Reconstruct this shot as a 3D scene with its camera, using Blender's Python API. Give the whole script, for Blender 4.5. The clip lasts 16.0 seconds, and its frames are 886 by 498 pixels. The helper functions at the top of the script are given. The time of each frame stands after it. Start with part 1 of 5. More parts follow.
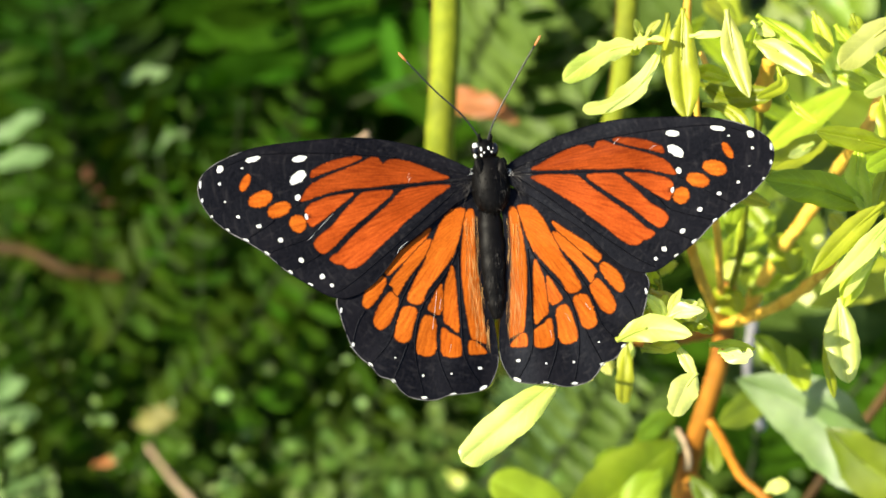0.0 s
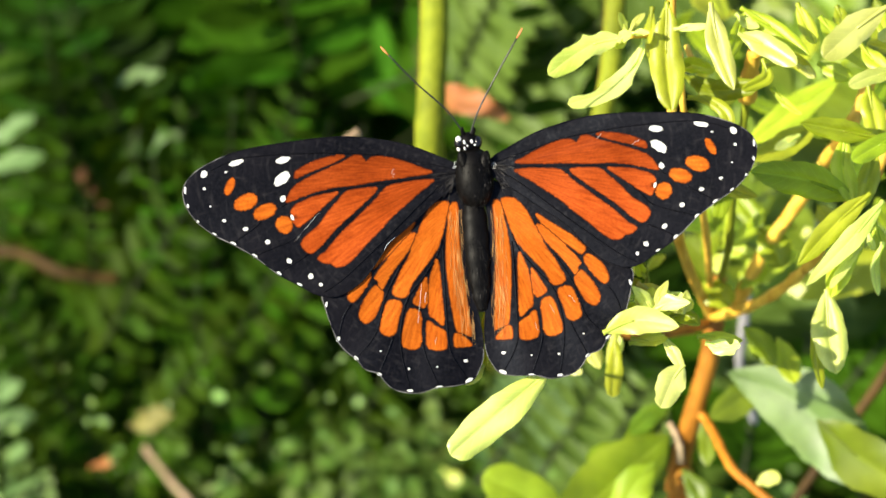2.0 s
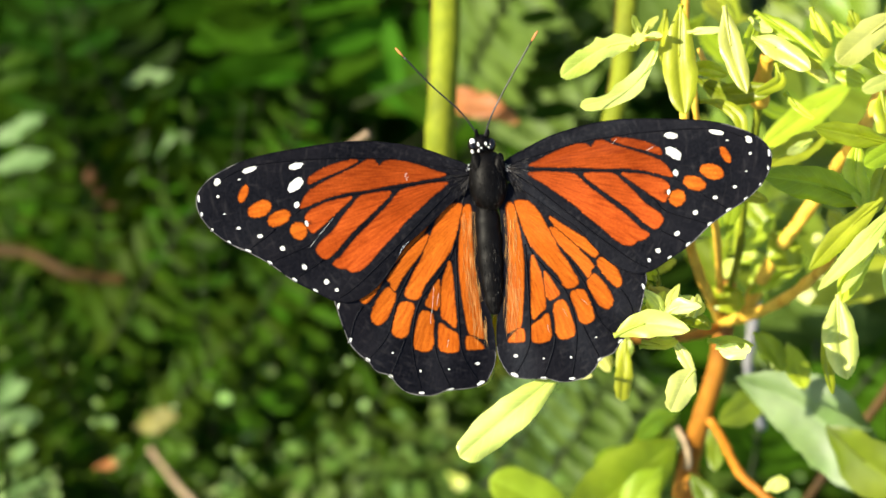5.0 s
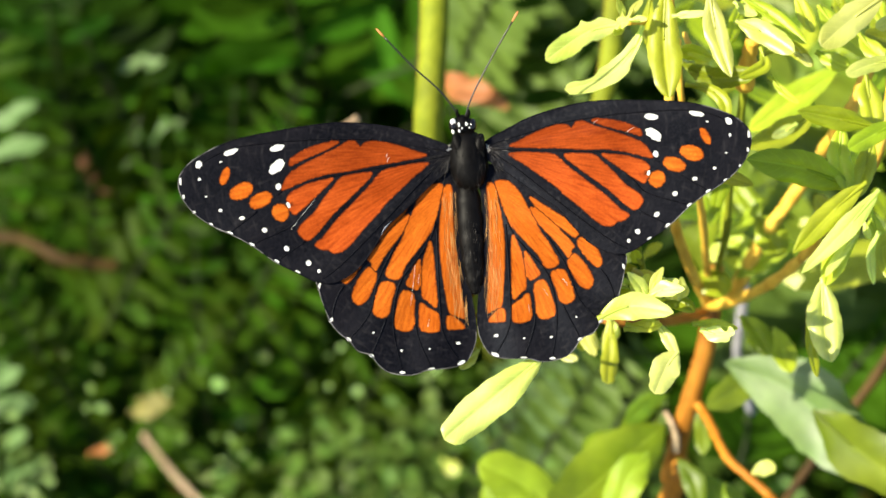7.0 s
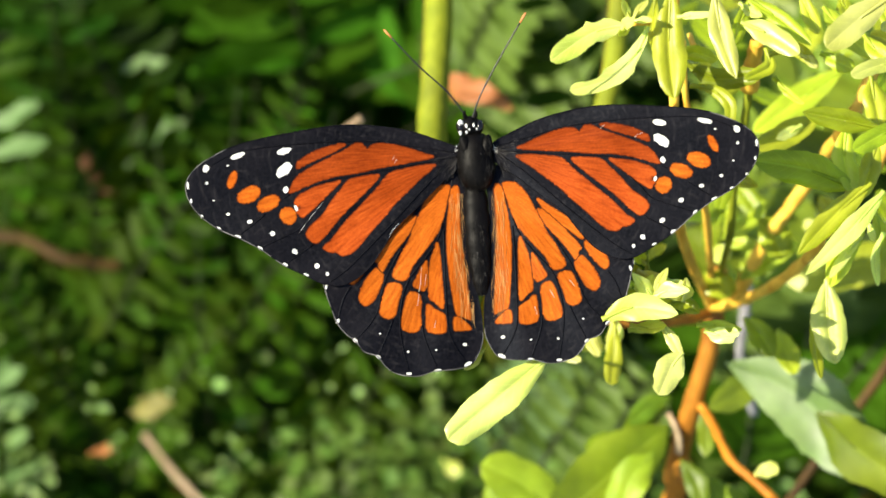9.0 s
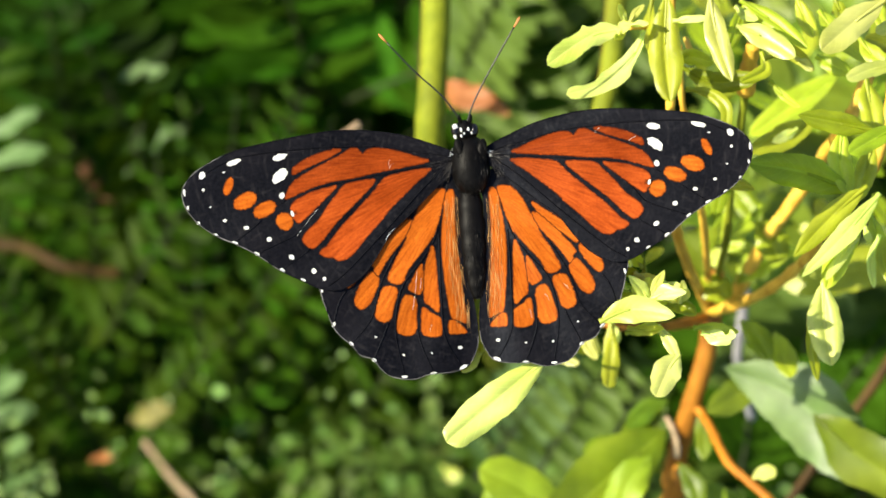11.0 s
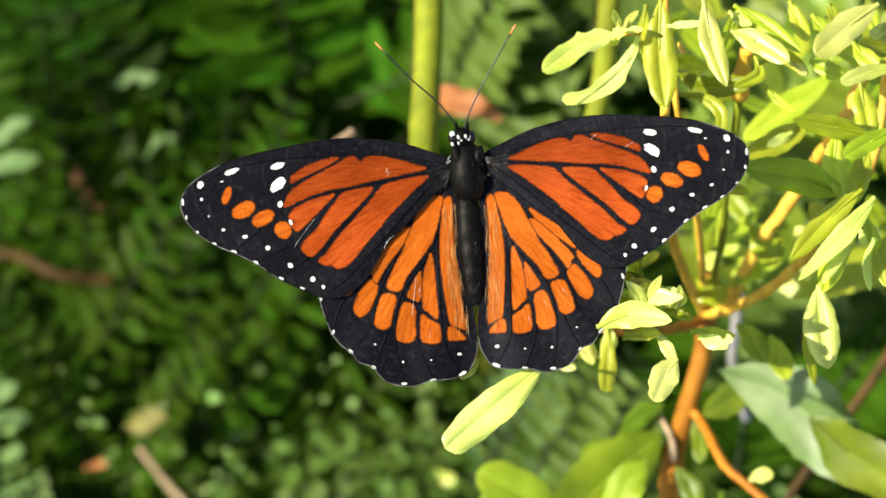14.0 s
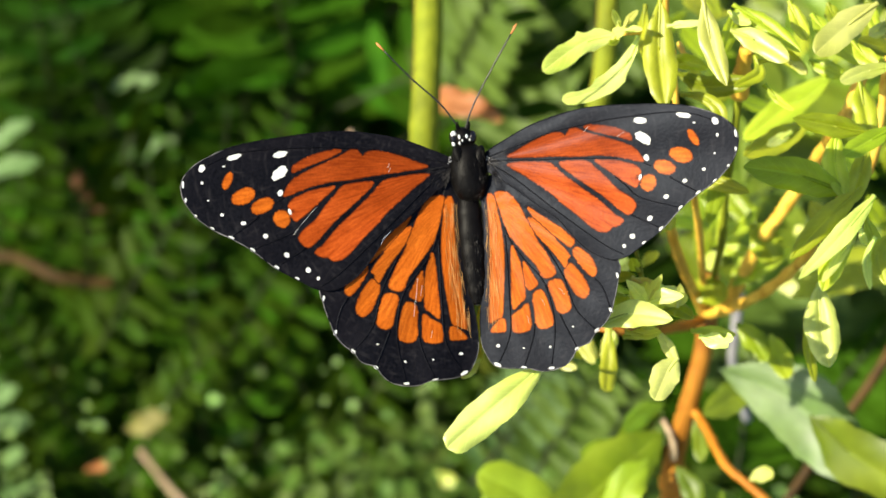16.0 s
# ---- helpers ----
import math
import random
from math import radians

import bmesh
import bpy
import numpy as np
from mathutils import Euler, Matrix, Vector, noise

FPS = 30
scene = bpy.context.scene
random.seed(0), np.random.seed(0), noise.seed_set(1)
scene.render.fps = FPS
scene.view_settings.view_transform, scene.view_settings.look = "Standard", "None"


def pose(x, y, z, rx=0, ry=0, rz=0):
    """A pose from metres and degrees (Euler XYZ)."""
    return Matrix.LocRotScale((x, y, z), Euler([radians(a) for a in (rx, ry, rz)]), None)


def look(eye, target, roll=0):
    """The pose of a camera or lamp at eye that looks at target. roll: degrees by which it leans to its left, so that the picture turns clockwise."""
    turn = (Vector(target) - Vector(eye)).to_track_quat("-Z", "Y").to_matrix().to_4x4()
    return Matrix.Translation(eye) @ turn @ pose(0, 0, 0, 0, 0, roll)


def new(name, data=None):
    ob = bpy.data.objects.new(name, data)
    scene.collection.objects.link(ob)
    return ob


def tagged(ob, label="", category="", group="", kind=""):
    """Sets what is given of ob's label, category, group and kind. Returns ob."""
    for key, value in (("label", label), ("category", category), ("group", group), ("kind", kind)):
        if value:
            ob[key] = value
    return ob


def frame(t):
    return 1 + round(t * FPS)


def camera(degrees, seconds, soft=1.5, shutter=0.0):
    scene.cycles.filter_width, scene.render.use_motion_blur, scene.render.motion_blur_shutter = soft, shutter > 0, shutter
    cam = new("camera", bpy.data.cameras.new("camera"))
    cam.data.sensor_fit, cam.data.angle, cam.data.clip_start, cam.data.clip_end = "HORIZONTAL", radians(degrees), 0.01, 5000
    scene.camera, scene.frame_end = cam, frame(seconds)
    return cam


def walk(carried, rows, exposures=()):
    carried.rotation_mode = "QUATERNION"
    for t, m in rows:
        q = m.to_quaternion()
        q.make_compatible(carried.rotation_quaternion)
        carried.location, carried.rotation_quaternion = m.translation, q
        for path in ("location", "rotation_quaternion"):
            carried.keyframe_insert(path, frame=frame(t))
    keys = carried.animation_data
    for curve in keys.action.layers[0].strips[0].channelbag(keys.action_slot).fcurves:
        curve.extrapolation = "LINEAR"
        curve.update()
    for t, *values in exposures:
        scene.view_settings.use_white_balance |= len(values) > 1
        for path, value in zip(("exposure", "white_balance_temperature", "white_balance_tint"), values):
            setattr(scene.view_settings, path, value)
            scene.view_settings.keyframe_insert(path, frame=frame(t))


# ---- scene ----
SPAN = 0.0728          # millimetres across the subject plane for one working unit
REACH = 0.4061         # metres from the lens to the subject plane
TILT = radians(58)     # the camera looks down by this much
HEIGHT = 0.50          # of the subject above the ground


def V(u, v, w):
    """Millimetres right, up and away along the view's axes, from the subject's middle, as a place in the world."""
    u, v, w = u / 1000, v / 1000, w / 1000
    return Vector((u, w * math.cos(TILT) + v * math.sin(TILT), HEIGHT + v * math.cos(TILT) - w * math.sin(TILT)))


def SEE(x, y, w):
    """As V, from working units counted right and down from a corner of the view, at the depth w."""
    k = SPAN * (1 + w / (REACH * 1000))
    return V((x - 784) * k, (441 - y) * k, w)


# ---- camera ----
cam = camera(16.0, 16.0, soft=1.7)
cam.data.dof.use_dof = True
cam.data.dof.focus_distance = REACH - 0.002
cam.data.dof.aperture_fstop = 32.0
# seconds; right, up, forward in millimetres; pan, tilt, roll in degrees
SWAY = [
    (0, -3.66, 2.83, 1.48, 0.198, -0.013, 0.342),
    (0.5, -5.42, 1.39, 3.27, 0.206, 0.190, -0.357),
    (1, -2.80, 2.00, 1.48, 0.018, 0.018, -0.482),
    (1.5, -2.75, 1.80, 0.96, 0.105, 0.077, -0.474),
    (2, -1.41, 1.75, 0.33, 0.121, 0.041, -0.361),
    (2.5, -1.78, 1.73, 0.96, 0.191, 0.163, -0.240),
    (3, -2.37, 1.57, 0.45, 0.090, 0.151, -0.249),
    (3.5, -2.56, 1.08, 1.12, 0.065, 0.140, -0.203),
    (6, -2.31, 1.00, 1.22, 0.089, 0.185, 0.236),
    (6.5, -1.31, -0.27, 0.38, 0.020, 0.145, 0.032),
    (7, 0.00, -0.00, 0.00, -0.000, -0.000, 0.000),
    (7.5, -0.62, 0.31, -0.50, 0.068, 0.116, 0.108),
    (8, -1.50, 1.17, -0.33, 0.116, 0.000, 0.085),
    (8.5, -1.91, -0.08, 1.34, 0.049, 0.107, 0.216),
    (9, -0.64, -0.20, 0.27, 0.010, 0.034, 0.185),
    (11.5, -0.32, -0.92, -2.15, 0.067, 0.256, -0.043),
    (12, 0.10, 0.84, -4.03, 0.176, 0.151, -0.081),
    (12.5, -0.27, -0.52, -2.35, 0.227, 0.252, 0.005),
    (13, -3.05, -3.26, 1.97, 0.300, 0.355, 0.218),
    (13.5, -3.26, -2.40, 0.36, 0.310, 0.314, 0.271),
    (14, -1.78, -0.39, -2.66, 0.262, 0.248, -0.103),
    (14.5, -0.73, 0.31, -3.15, 0.265, 0.210, -0.064),
    (15, -0.53, 0.42, -3.10, 0.327, 0.382, -0.083),
    (15.5, -2.45, -1.67, -1.26, 0.330, 0.342, -0.154),
    (16, -2.07, -0.91, -3.36, 0.287, 0.316, -0.239),
]


def held(u, v, w, pan, tilt, roll):
    e = (u, v, w - REACH * 1000)
    return look(V(*e), V(e[0] + 1000 * math.tan(radians(pan)), e[1] + 1000 * math.tan(radians(tilt)), e[2] + 1000), roll)


walk(cam, [(t, held(*r)) for t, *r in SWAY], [(t, e + 0.37) for t, e in ((0.0, 1.04), (9.0, 1.0), (11.5, 0.91), (14.0, 0.91), (15.0, 0.88), (16.0, 0.9))])

# ---- light ----
SUN = (V(-700, 150, -680) - V(0, 0, 0)).normalized()
world = bpy.data.worlds.new("sky")
scene.world = world
world.use_nodes = True
wn = world.node_tree.nodes
sky = wn.new("ShaderNodeTexSky")
sky.sky_type = "NISHITA"
sky.sun_disc = False
sky.sun_elevation = math.asin(SUN.z)
sky.sun_rotation = math.atan2(SUN.x, SUN.y)
world.node_tree.links.new(sky.outputs[0], wn["Background"].inputs[0])
wn["Background"].inputs[1].default_value = 0.098
sun = new("sun", bpy.data.lights.new("sun", "SUN"))
sun.data.energy = 4.9
sun.data.angle = radians(0.53)
sun.data.color = (1.0, 0.92, 0.71)
sun.matrix_basis = look(SUN * 30, (0, 0, 0))

# ---- materials ----


def material(name):
    m = bpy.data.materials.new(name)
    m.use_nodes = True
    t = m.node_tree
    b = t.nodes["Principled BSDF"]
    return m, t, b, t.nodes["Material Output"]


def node(t, kind, **inputs):
    n = t.nodes.new("ShaderNode" + kind)
    for k, v in inputs.items():
        n.inputs[k.replace("_", " ")].default_value = v
    return n


def ramp(t, source, stops):
    r = t.nodes.new("ShaderNodeValToRGB")
    e = r.color_ramp.elements
    while len(e) < len(stops):
        e.new(0.5)
    for el, (p, c) in zip(e, stops):
        el.position, el.color = p, (*c, 1)
    t.links.new(source, r.inputs[0])
    return r.outputs[0]


def mixed(t, a, b, factor, mode="MIX"):
    n = t.nodes.new("ShaderNodeMix")
    n.data_type, n.blend_type = "RGBA", mode
    if isinstance(factor, (int, float)):
        n.inputs[0].default_value = factor
    else:
        t.links.new(factor, n.inputs[0])
    for i, s in ((6, a), (7, b)):
        if isinstance(s, tuple):
            n.inputs[i].default_value = (*s, 1)
        else:
            t.links.new(s, n.inputs[i])
    return n.outputs[2]


def noisy(t, scale, detail=3.0, stretch=None, where="Object"):
    c = t.nodes.new("ShaderNodeTexCoord")
    n = node(t, "TexNoise", Scale=scale, Detail=detail)
    if stretch:
        m = t.nodes.new("ShaderNodeMapping")
        m.inputs["Scale"].default_value = stretch
        t.links.new(c.outputs[where], m.inputs[0])
        t.links.new(m.outputs[0], n.inputs["Vector"])
    else:
        t.links.new(c.outputs[where], n.inputs["Vector"])
    return n.outputs[0]


def bumped(t, b, height, strength, distance):
    n = node(t, "Bump", Strength=strength, Distance=distance)
    t.links.new(height, n.inputs["Height"])
    t.links.new(n.outputs[0], b.inputs["Normal"])
    return n.outputs[0]


def sheer(m, t, b, out, colour, share):
    """Lets a share of the light through, as leaves and wings do."""
    tr = node(t, "BsdfTranslucent")
    if isinstance(colour, tuple):
        tr.inputs[0].default_value = (*colour, 1)
    else:
        t.links.new(colour, tr.inputs[0])
    mx = node(t, "MixShader", Fac=share)
    t.links.new(b.outputs[0], mx.inputs[1])
    t.links.new(tr.outputs[0], mx.inputs[2])
    t.links.new(mx.outputs[0], out.inputs[0])


def leaf_material(name, dark, light, share=0.4, rough=0.45, vein=0.14, glow=1.3, random_share=0.5, island=False, spec=0.4):
    m, t, b, out = material(name)
    uv = t.nodes.new("ShaderNodeUVMap")
    sep = t.nodes.new("ShaderNodeSeparateXYZ")
    t.links.new(uv.outputs[0], sep.inputs[0])
    # side veins run slantwise from the midrib
    def maths(op, a, c):
        n = t.nodes.new("ShaderNodeMath")
        n.operation = op
        for i, s in enumerate((a, c)):
            if isinstance(s, (int, float)):
                n.inputs[i].default_value = s
            else:
                t.links.new(s, n.inputs[i])
        return n.outputs[0]
    side = maths("ABSOLUTE", maths("SUBTRACT", sep.outputs[0], 0.5), 0)
    wave = maths("ABSOLUTE", maths("SINE", maths("MULTIPLY", maths("SUBTRACT", sep.outputs[1], maths("MULTIPLY", side, 0.35)), 34.0), 0), 0)
    veins = maths("MULTIPLY", maths("LESS_THAN", wave, 0.16), vein)
    rib = maths("MULTIPLY", maths("LESS_THAN", side, 0.03), 0.28)
    blot = noisy(t, 260.0, 4.0)
    patch = noisy(t, 70.0, 2.0)
    col = mixed(t, dark, light, ramp(t, patch, [(0.35, (0, 0, 0)), (0.65, (1, 1, 1))]))
    col = mixed(t, col, ramp(t, blot, [(0.3, (0.6, 0.6, 0.6)), (0.7, (1.25, 1.25, 1.2))]), 0.5, "MULTIPLY")
    pale = tuple(min(1, c * 1.5 + 0.03 * min(1, 3 * light[1])) for c in light)
    col = mixed(t, col, pale, maths("MAXIMUM", veins, rib))
    if island:
        g = t.nodes.new("ShaderNodeNewGeometry")
        rnd = g.outputs["Random Per Island"]
    else:
        g = t.nodes.new("ShaderNodeObjectInfo")
        rnd = g.outputs["Random"]
    hsv = node(t, "HueSaturation", Saturation=1.0)
    t.links.new(col, hsv.inputs["Color"])
    t.links.new(maths("ADD", maths("MULTIPLY", rnd, random_share), 1.0 - random_share * 0.5), hsv.inputs["Value"])
    t.links.new(maths("ADD", maths("MULTIPLY", rnd, 0.03), 0.485), hsv.inputs["Hue"])
    col = hsv.outputs[0]
    t.links.new(col, b.inputs["Base Color"])
    b.inputs["Roughness"].default_value = rough
    b.inputs["Specular IOR Level"].default_value = spec
    bumped(t, b, maths("SUBTRACT", blot, maths("MULTIPLY", maths("MAXIMUM", veins, rib), 0.8)), 0.35, 0.0004)
    through_col = mixed(t, col, (glow, glow, glow * 0.12), 1.0, "MULTIPLY")
    sheer(m, t, b, out, through_col, share)
    return m


LEAF = leaf_material("young leaf", (0.325, 0.40, 0.009), (0.475, 0.54, 0.033), 0.44, 0.42, 0.1, 1.3, 0.4, False, 0.6)
# the young leaf with sunlight put into its colour
LEAF_SUNLIT = leaf_material("sunlit leaf", (0.48, 0.55, 0.08), (0.67, 0.715, 0.21), 0.42, 0.38, 0.14, 1.3, 0.4, False, 0.6)
# the young leaf with shade put into its colour
LEAF_SHADED = leaf_material("shaded leaf", (0.20, 0.27, 0.008), (0.31, 0.38, 0.016), 0.42, 0.36)
# grey of the sun's glare put into the colour of a waxy leaf
LEAF_SHEEN = leaf_material("broad waxy leaf with painted sheen", (0.07, 0.13, 0.02), (0.17, 0.235, 0.085), 0.3, 0.5, 0.05, 1.3, 0.2, False, 0.6)
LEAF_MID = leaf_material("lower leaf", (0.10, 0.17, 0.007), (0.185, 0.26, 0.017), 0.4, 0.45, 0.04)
# one fern leaf in steps, its shade and sunlight put into the colours
FERN_SHADED = leaf_material("fern leaflet", (0.008, 0.026, 0.0012), (0.018, 0.049, 0.003), 0.3, 0.5, 0.1, 1.3, 0.8, True, 0.05)
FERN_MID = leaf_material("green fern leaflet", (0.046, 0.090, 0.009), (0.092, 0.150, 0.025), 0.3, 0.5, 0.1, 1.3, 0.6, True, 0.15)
LIME = leaf_material("lime green leaf", (0.155, 0.225, 0.006), (0.26, 0.325, 0.018), 0.42, 0.45, 0.05)
FERN_SUNLIT = leaf_material("sunlit fern leaflet", (0.075, 0.15, 0.040), (0.13, 0.21, 0.08), 0.3, 0.4, 0.1, 1.3, 0.5, True, 0.12)
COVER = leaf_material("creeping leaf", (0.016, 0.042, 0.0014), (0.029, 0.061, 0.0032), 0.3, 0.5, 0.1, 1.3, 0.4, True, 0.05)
# the dark green of shaded gaps, put into a leaf colour
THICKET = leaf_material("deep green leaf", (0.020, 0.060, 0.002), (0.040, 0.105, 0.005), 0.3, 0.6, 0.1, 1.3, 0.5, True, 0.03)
# the creeping leaf again, sunlight put into its paler colour
COVER_SUNLIT = leaf_material("sunlit creeping leaf", (0.14, 0.235, 0.05), (0.25, 0.36, 0.12), 0.3, 0.4, 0.1, 1.3, 0.9, True, 0.3)
LITTER = leaf_material("dry litter", (0.026, 0.018, 0.0015), (0.050, 0.034, 0.003), 0.3, 0.7, 0.1, 1.3, 0.5, True, 0.1)
DEAD = leaf_material("fallen yellow leaf", (0.14, 0.13, 0.028), (0.22, 0.20, 0.06), 0.3, 0.6, 0.2)
RUSSET = leaf_material("russet leaf", (0.24, 0.075, 0.018), (0.34, 0.13, 0.04), 0.3, 0.55, 0.2)


def bark_material(name, dark, light, rough=0.6, scale=500.0):
    m, t, b, out = material(name)
    n = noisy(t, scale, 4.0, (1, 1, 0.25))
    big = noisy(t, 90.0, 2.0)
    col = mixed(t, dark, light, ramp(t, n, [(0.3, (0, 0, 0)), (0.7, (1, 1, 1))]))
    col = mixed(t, col, ramp(t, big, [(0.35, (0.55, 0.5, 0.45)), (0.65, (1.15, 1.15, 1.15))]), 0.6, "MULTIPLY")
    t.links.new(col, b.inputs["Base Color"])
    b.inputs["Roughness"].default_value = rough
    b.inputs["Specular IOR Level"].default_value = 0.25
    bumped(t, b, n, 0.5, 0.0006)
    return m


TWIG = bark_material("orange twig bark", (0.52, 0.27, 0.02), (0.82, 0.55, 0.075))
RUSTY = bark_material("rusty orange bark", (0.30, 0.10, 0.004), (0.46, 0.18, 0.012))
STEM = bark_material("orange-brown stem bark", (0.22, 0.08, 0.006), (0.37, 0.155, 0.015))
STALK = bark_material("green stalk", (0.115, 0.14, 0.003), (0.175, 0.20, 0.006), 0.75)
STRAW = bark_material("dry straw", (0.20, 0.14, 0.08), (0.36, 0.27, 0.17), 0.7)
BROWN = bark_material("brown stem", (0.035, 0.012, 0.002), (0.065, 0.025, 0.004), 0.7)
OCHRE = bark_material("ochre dead stem", (0.034, 0.018, 0.0015), (0.060, 0.031, 0.003), 0.7)
RIB = bark_material("green fern rib", (0.010, 0.018, 0.003), (0.024, 0.034, 0.006), 0.7)
GREYSTEM = bark_material("grey dead stem", (0.13, 0.13, 0.14), (0.27, 0.27, 0.28), 0.7)


def soil_material():
    m, t, b, out = material("leaf litter soil")
    fine, big = noisy(t, 220.0, 6.0), noisy(t, 14.0, 3.0)
    col = ramp(t, fine, [(0.3, (0.018, 0.022, 0.006)), (0.55, (0.036, 0.038, 0.012)), (0.75, (0.09, 0.070, 0.03))])
    col = mixed(t, col, (0.018, 0.045, 0.006), ramp(t, big, [(0.4, (0, 0, 0)), (0.6, (0.8, 0.8, 0.8))]))
    t.links.new(col, b.inputs["Base Color"])
    b.inputs["Roughness"].default_value = 0.9
    bumped(t, b, fine, 0.8, 0.006)
    return m


SOIL = soil_material()


def wing_black():
    m, t, b, out = material("black wing scales")
    n = noisy(t, 2500.0, 3.0)
    big = noisy(t, 180.0, 3.0)
    col = ramp(t, n, [(0.3, (0.0010, 0.0009, 0.0011)), (0.75, (0.0046, 0.0043, 0.0056))])
    col = mixed(t, col, (0.007, 0.006, 0.0072), ramp(t, big, [(0.45, (0, 0, 0)), (0.75, (0.5, 0.5, 0.5))]))
    worn = noisy(t, 1500.0, 4.0, (0.3, 1, 1), "UV")
    col = mixed(t, col, (0.026, 0.023, 0.024), ramp(t, worn, [(0.58, (0, 0, 0)), (0.76, (0.3, 0.3, 0.3))]))
    ripple = noisy(t, 1500.0, 3.0, (1.1, 0.25, 1), "UV")
    col = mixed(t, col, (0.024, 0.022, 0.023), ramp(t, ripple, [(0.54, (0, 0, 0)), (0.74, (0.38, 0.38, 0.38))]))
    t.links.new(col, b.inputs["Base Color"])
    b.inputs["Roughness"].default_value = 0.46
    b.inputs["Specular IOR Level"].default_value = 0.08
    b.inputs["Specular Tint"].default_value = (0.66, 0.76, 1.0, 1)
    bumped(t, b, n, 0.3, 0.0001)
    return m


def wing_orange(name, dark, light, dusk=1.0):
    m, t, b, out = material(name)
    streak = noisy(t, 1400.0, 4.0, (0.25, 1, 1), "UV")
    fine = noisy(t, 3500.0, 2.0)
    big = noisy(t, 140.0, 3.0)
    col = mixed(t, dark, light, ramp(t, big, [(0.35, (0, 0, 0)), (0.65, (1, 1, 1))]))
    col = mixed(t, col, ramp(t, fine, [(0.3, (0.72, 0.68, 0.66)), (0.7, (1.12, 1.15, 1.2))]), 0.6, "MULTIPLY")
    col = mixed(t, col, ramp(t, streak, [(0.3, (0.62, 0.52, 0.5)), (0.7, (1.22, 1.3, 1.35))]), 0.85, "MULTIPLY")
    # dusky scales thicken towards the leading edge
    place = t.nodes.new("ShaderNodeTexCoord")
    split = t.nodes.new("ShaderNodeSeparateXYZ")
    t.links.new(place.outputs["Object"], split.inputs[0])
    band = node(t, "MapRange")
    for k, v in ((1, -0.006), (2, 0.003), (3, 0.0), (4, 1.0)):
        band.inputs[k].default_value = v
    t.links.new(split.outputs[1], band.inputs[0])
    col = mixed(t, col, ramp(t, band.outputs[0], [(0.0, (1, 1, 1)), (1.0, (dusk, dusk * 0.9, dusk * 0.85))]), 1.0, "MULTIPLY")
    # black scales mingle with the orange towards the rim of a cell
    uv = t.nodes.new("ShaderNodeUVMap")
    uv.uv_map = "rim"
    sep = t.nodes.new("ShaderNodeSeparateXYZ")
    t.links.new(uv.outputs[0], sep.inputs[0])
    grain = noisy(t, 2600.0, 2.0)
    add = t.nodes.new("ShaderNodeMath")
    add.operation = "MULTIPLY_ADD"
    t.links.new(grain, add.inputs[0])
    add.inputs[1].default_value = 0.45
    t.links.new(sep.outputs[0], add.inputs[2])
    col = mixed(t, (0.02, 0.006, 0.003), col, ramp(t, add.outputs[0], [(0.25, (0, 0, 0)), (0.6, (0.48, 0.48, 0.48)), (1.0, (1, 1, 1))]))
    t.links.new(col, b.inputs["Base Color"])
    b.inputs["Roughness"].default_value = 0.38
    b.inputs["Specular IOR Level"].default_value = 0.06
    b.inputs["Specular Tint"].default_value = (0.8, 0.85, 1.0, 1)
    bumped(t, b, fine, 0.25, 0.0001)
    sheer(m, t, b, out, mixed(t, col, (1.1, 0.8, 0.5), 1.0, "MULTIPLY"), 0.34)
    return m


BLACK = wing_black()
ORANGE = wing_orange("forewing orange scales", (0.34, 0.054, 0.006), (0.47, 0.084, 0.012), 0.52)
AMBER = wing_orange("hindwing orange scales", (0.42, 0.090, 0.006), (0.54, 0.130, 0.012))


def plain(name, colour, rough, jitter=0.25, scale=1500.0, share=0.0, spec=0.4):
    m, t, b, out = material(name)
    n = noisy(t, scale, 3.0)
    k = 1 - jitter
    col = mixed(t, tuple(c * k for c in colour), colour, ramp(t, n, [(0.3, (0, 0, 0)), (0.7, (1, 1, 1))]))
    t.links.new(col, b.inputs["Base Color"])
    b.inputs["Roughness"].default_value = rough
    bumped(t, b, n, 0.3, 0.0001)
    b.inputs["Specular IOR Level"].default_value = spec
    if share:
        sheer(m, t, b, out, col, share)
    return m


WHITE = plain("white wing scales", (0.86, 0.86, 0.84), 0.6, 0.12, 1500.0, 0.45)
FUR = plain("black body fur", (0.0032, 0.0027, 0.0025), 0.5, 0.7, 700.0, 0.0, 0.08)
GOLDEN = plain("golden hair", (0.58, 0.31, 0.09), 0.6, 0.3, 1500.0, 0.3)
GREYHAIR = plain("grey hair", (0.022, 0.019, 0.017), 0.6)
FRINGE = plain("pale wing fringe", (0.15, 0.145, 0.14), 0.7, 0.8, 700.0)
EYE = plain("dark eye", (0.004, 0.003, 0.003), 0.15)
FEELER = plain("black feeler", (0.006, 0.005, 0.005), 0.4, 0.25, 1500.0, 0.0, 0.5)
CLUB = plain("orange feeler club", (0.62, 0.20, 0.06), 0.5)

# ---- makers ----


def mesh_of(name, bm, mat, smooth=True):
    me = bpy.data.meshes.new(name)
    if smooth:
        for f in bm.faces:
            f.smooth = True
    bm.to_mesh(me)
    bm.free()
    me.materials.append(mat)
    return me


def part(name, bm, mat, parent, label=""):
    ob = new(name, mesh_of(name, bm, mat))
    ob.parent = parent
    if label:
        tagged(ob, label)
    return ob


def base(name, m, label, category, group="", kind=""):
    ob = new(name)
    ob.matrix_basis = m
    return tagged(ob, label, category, group, kind)


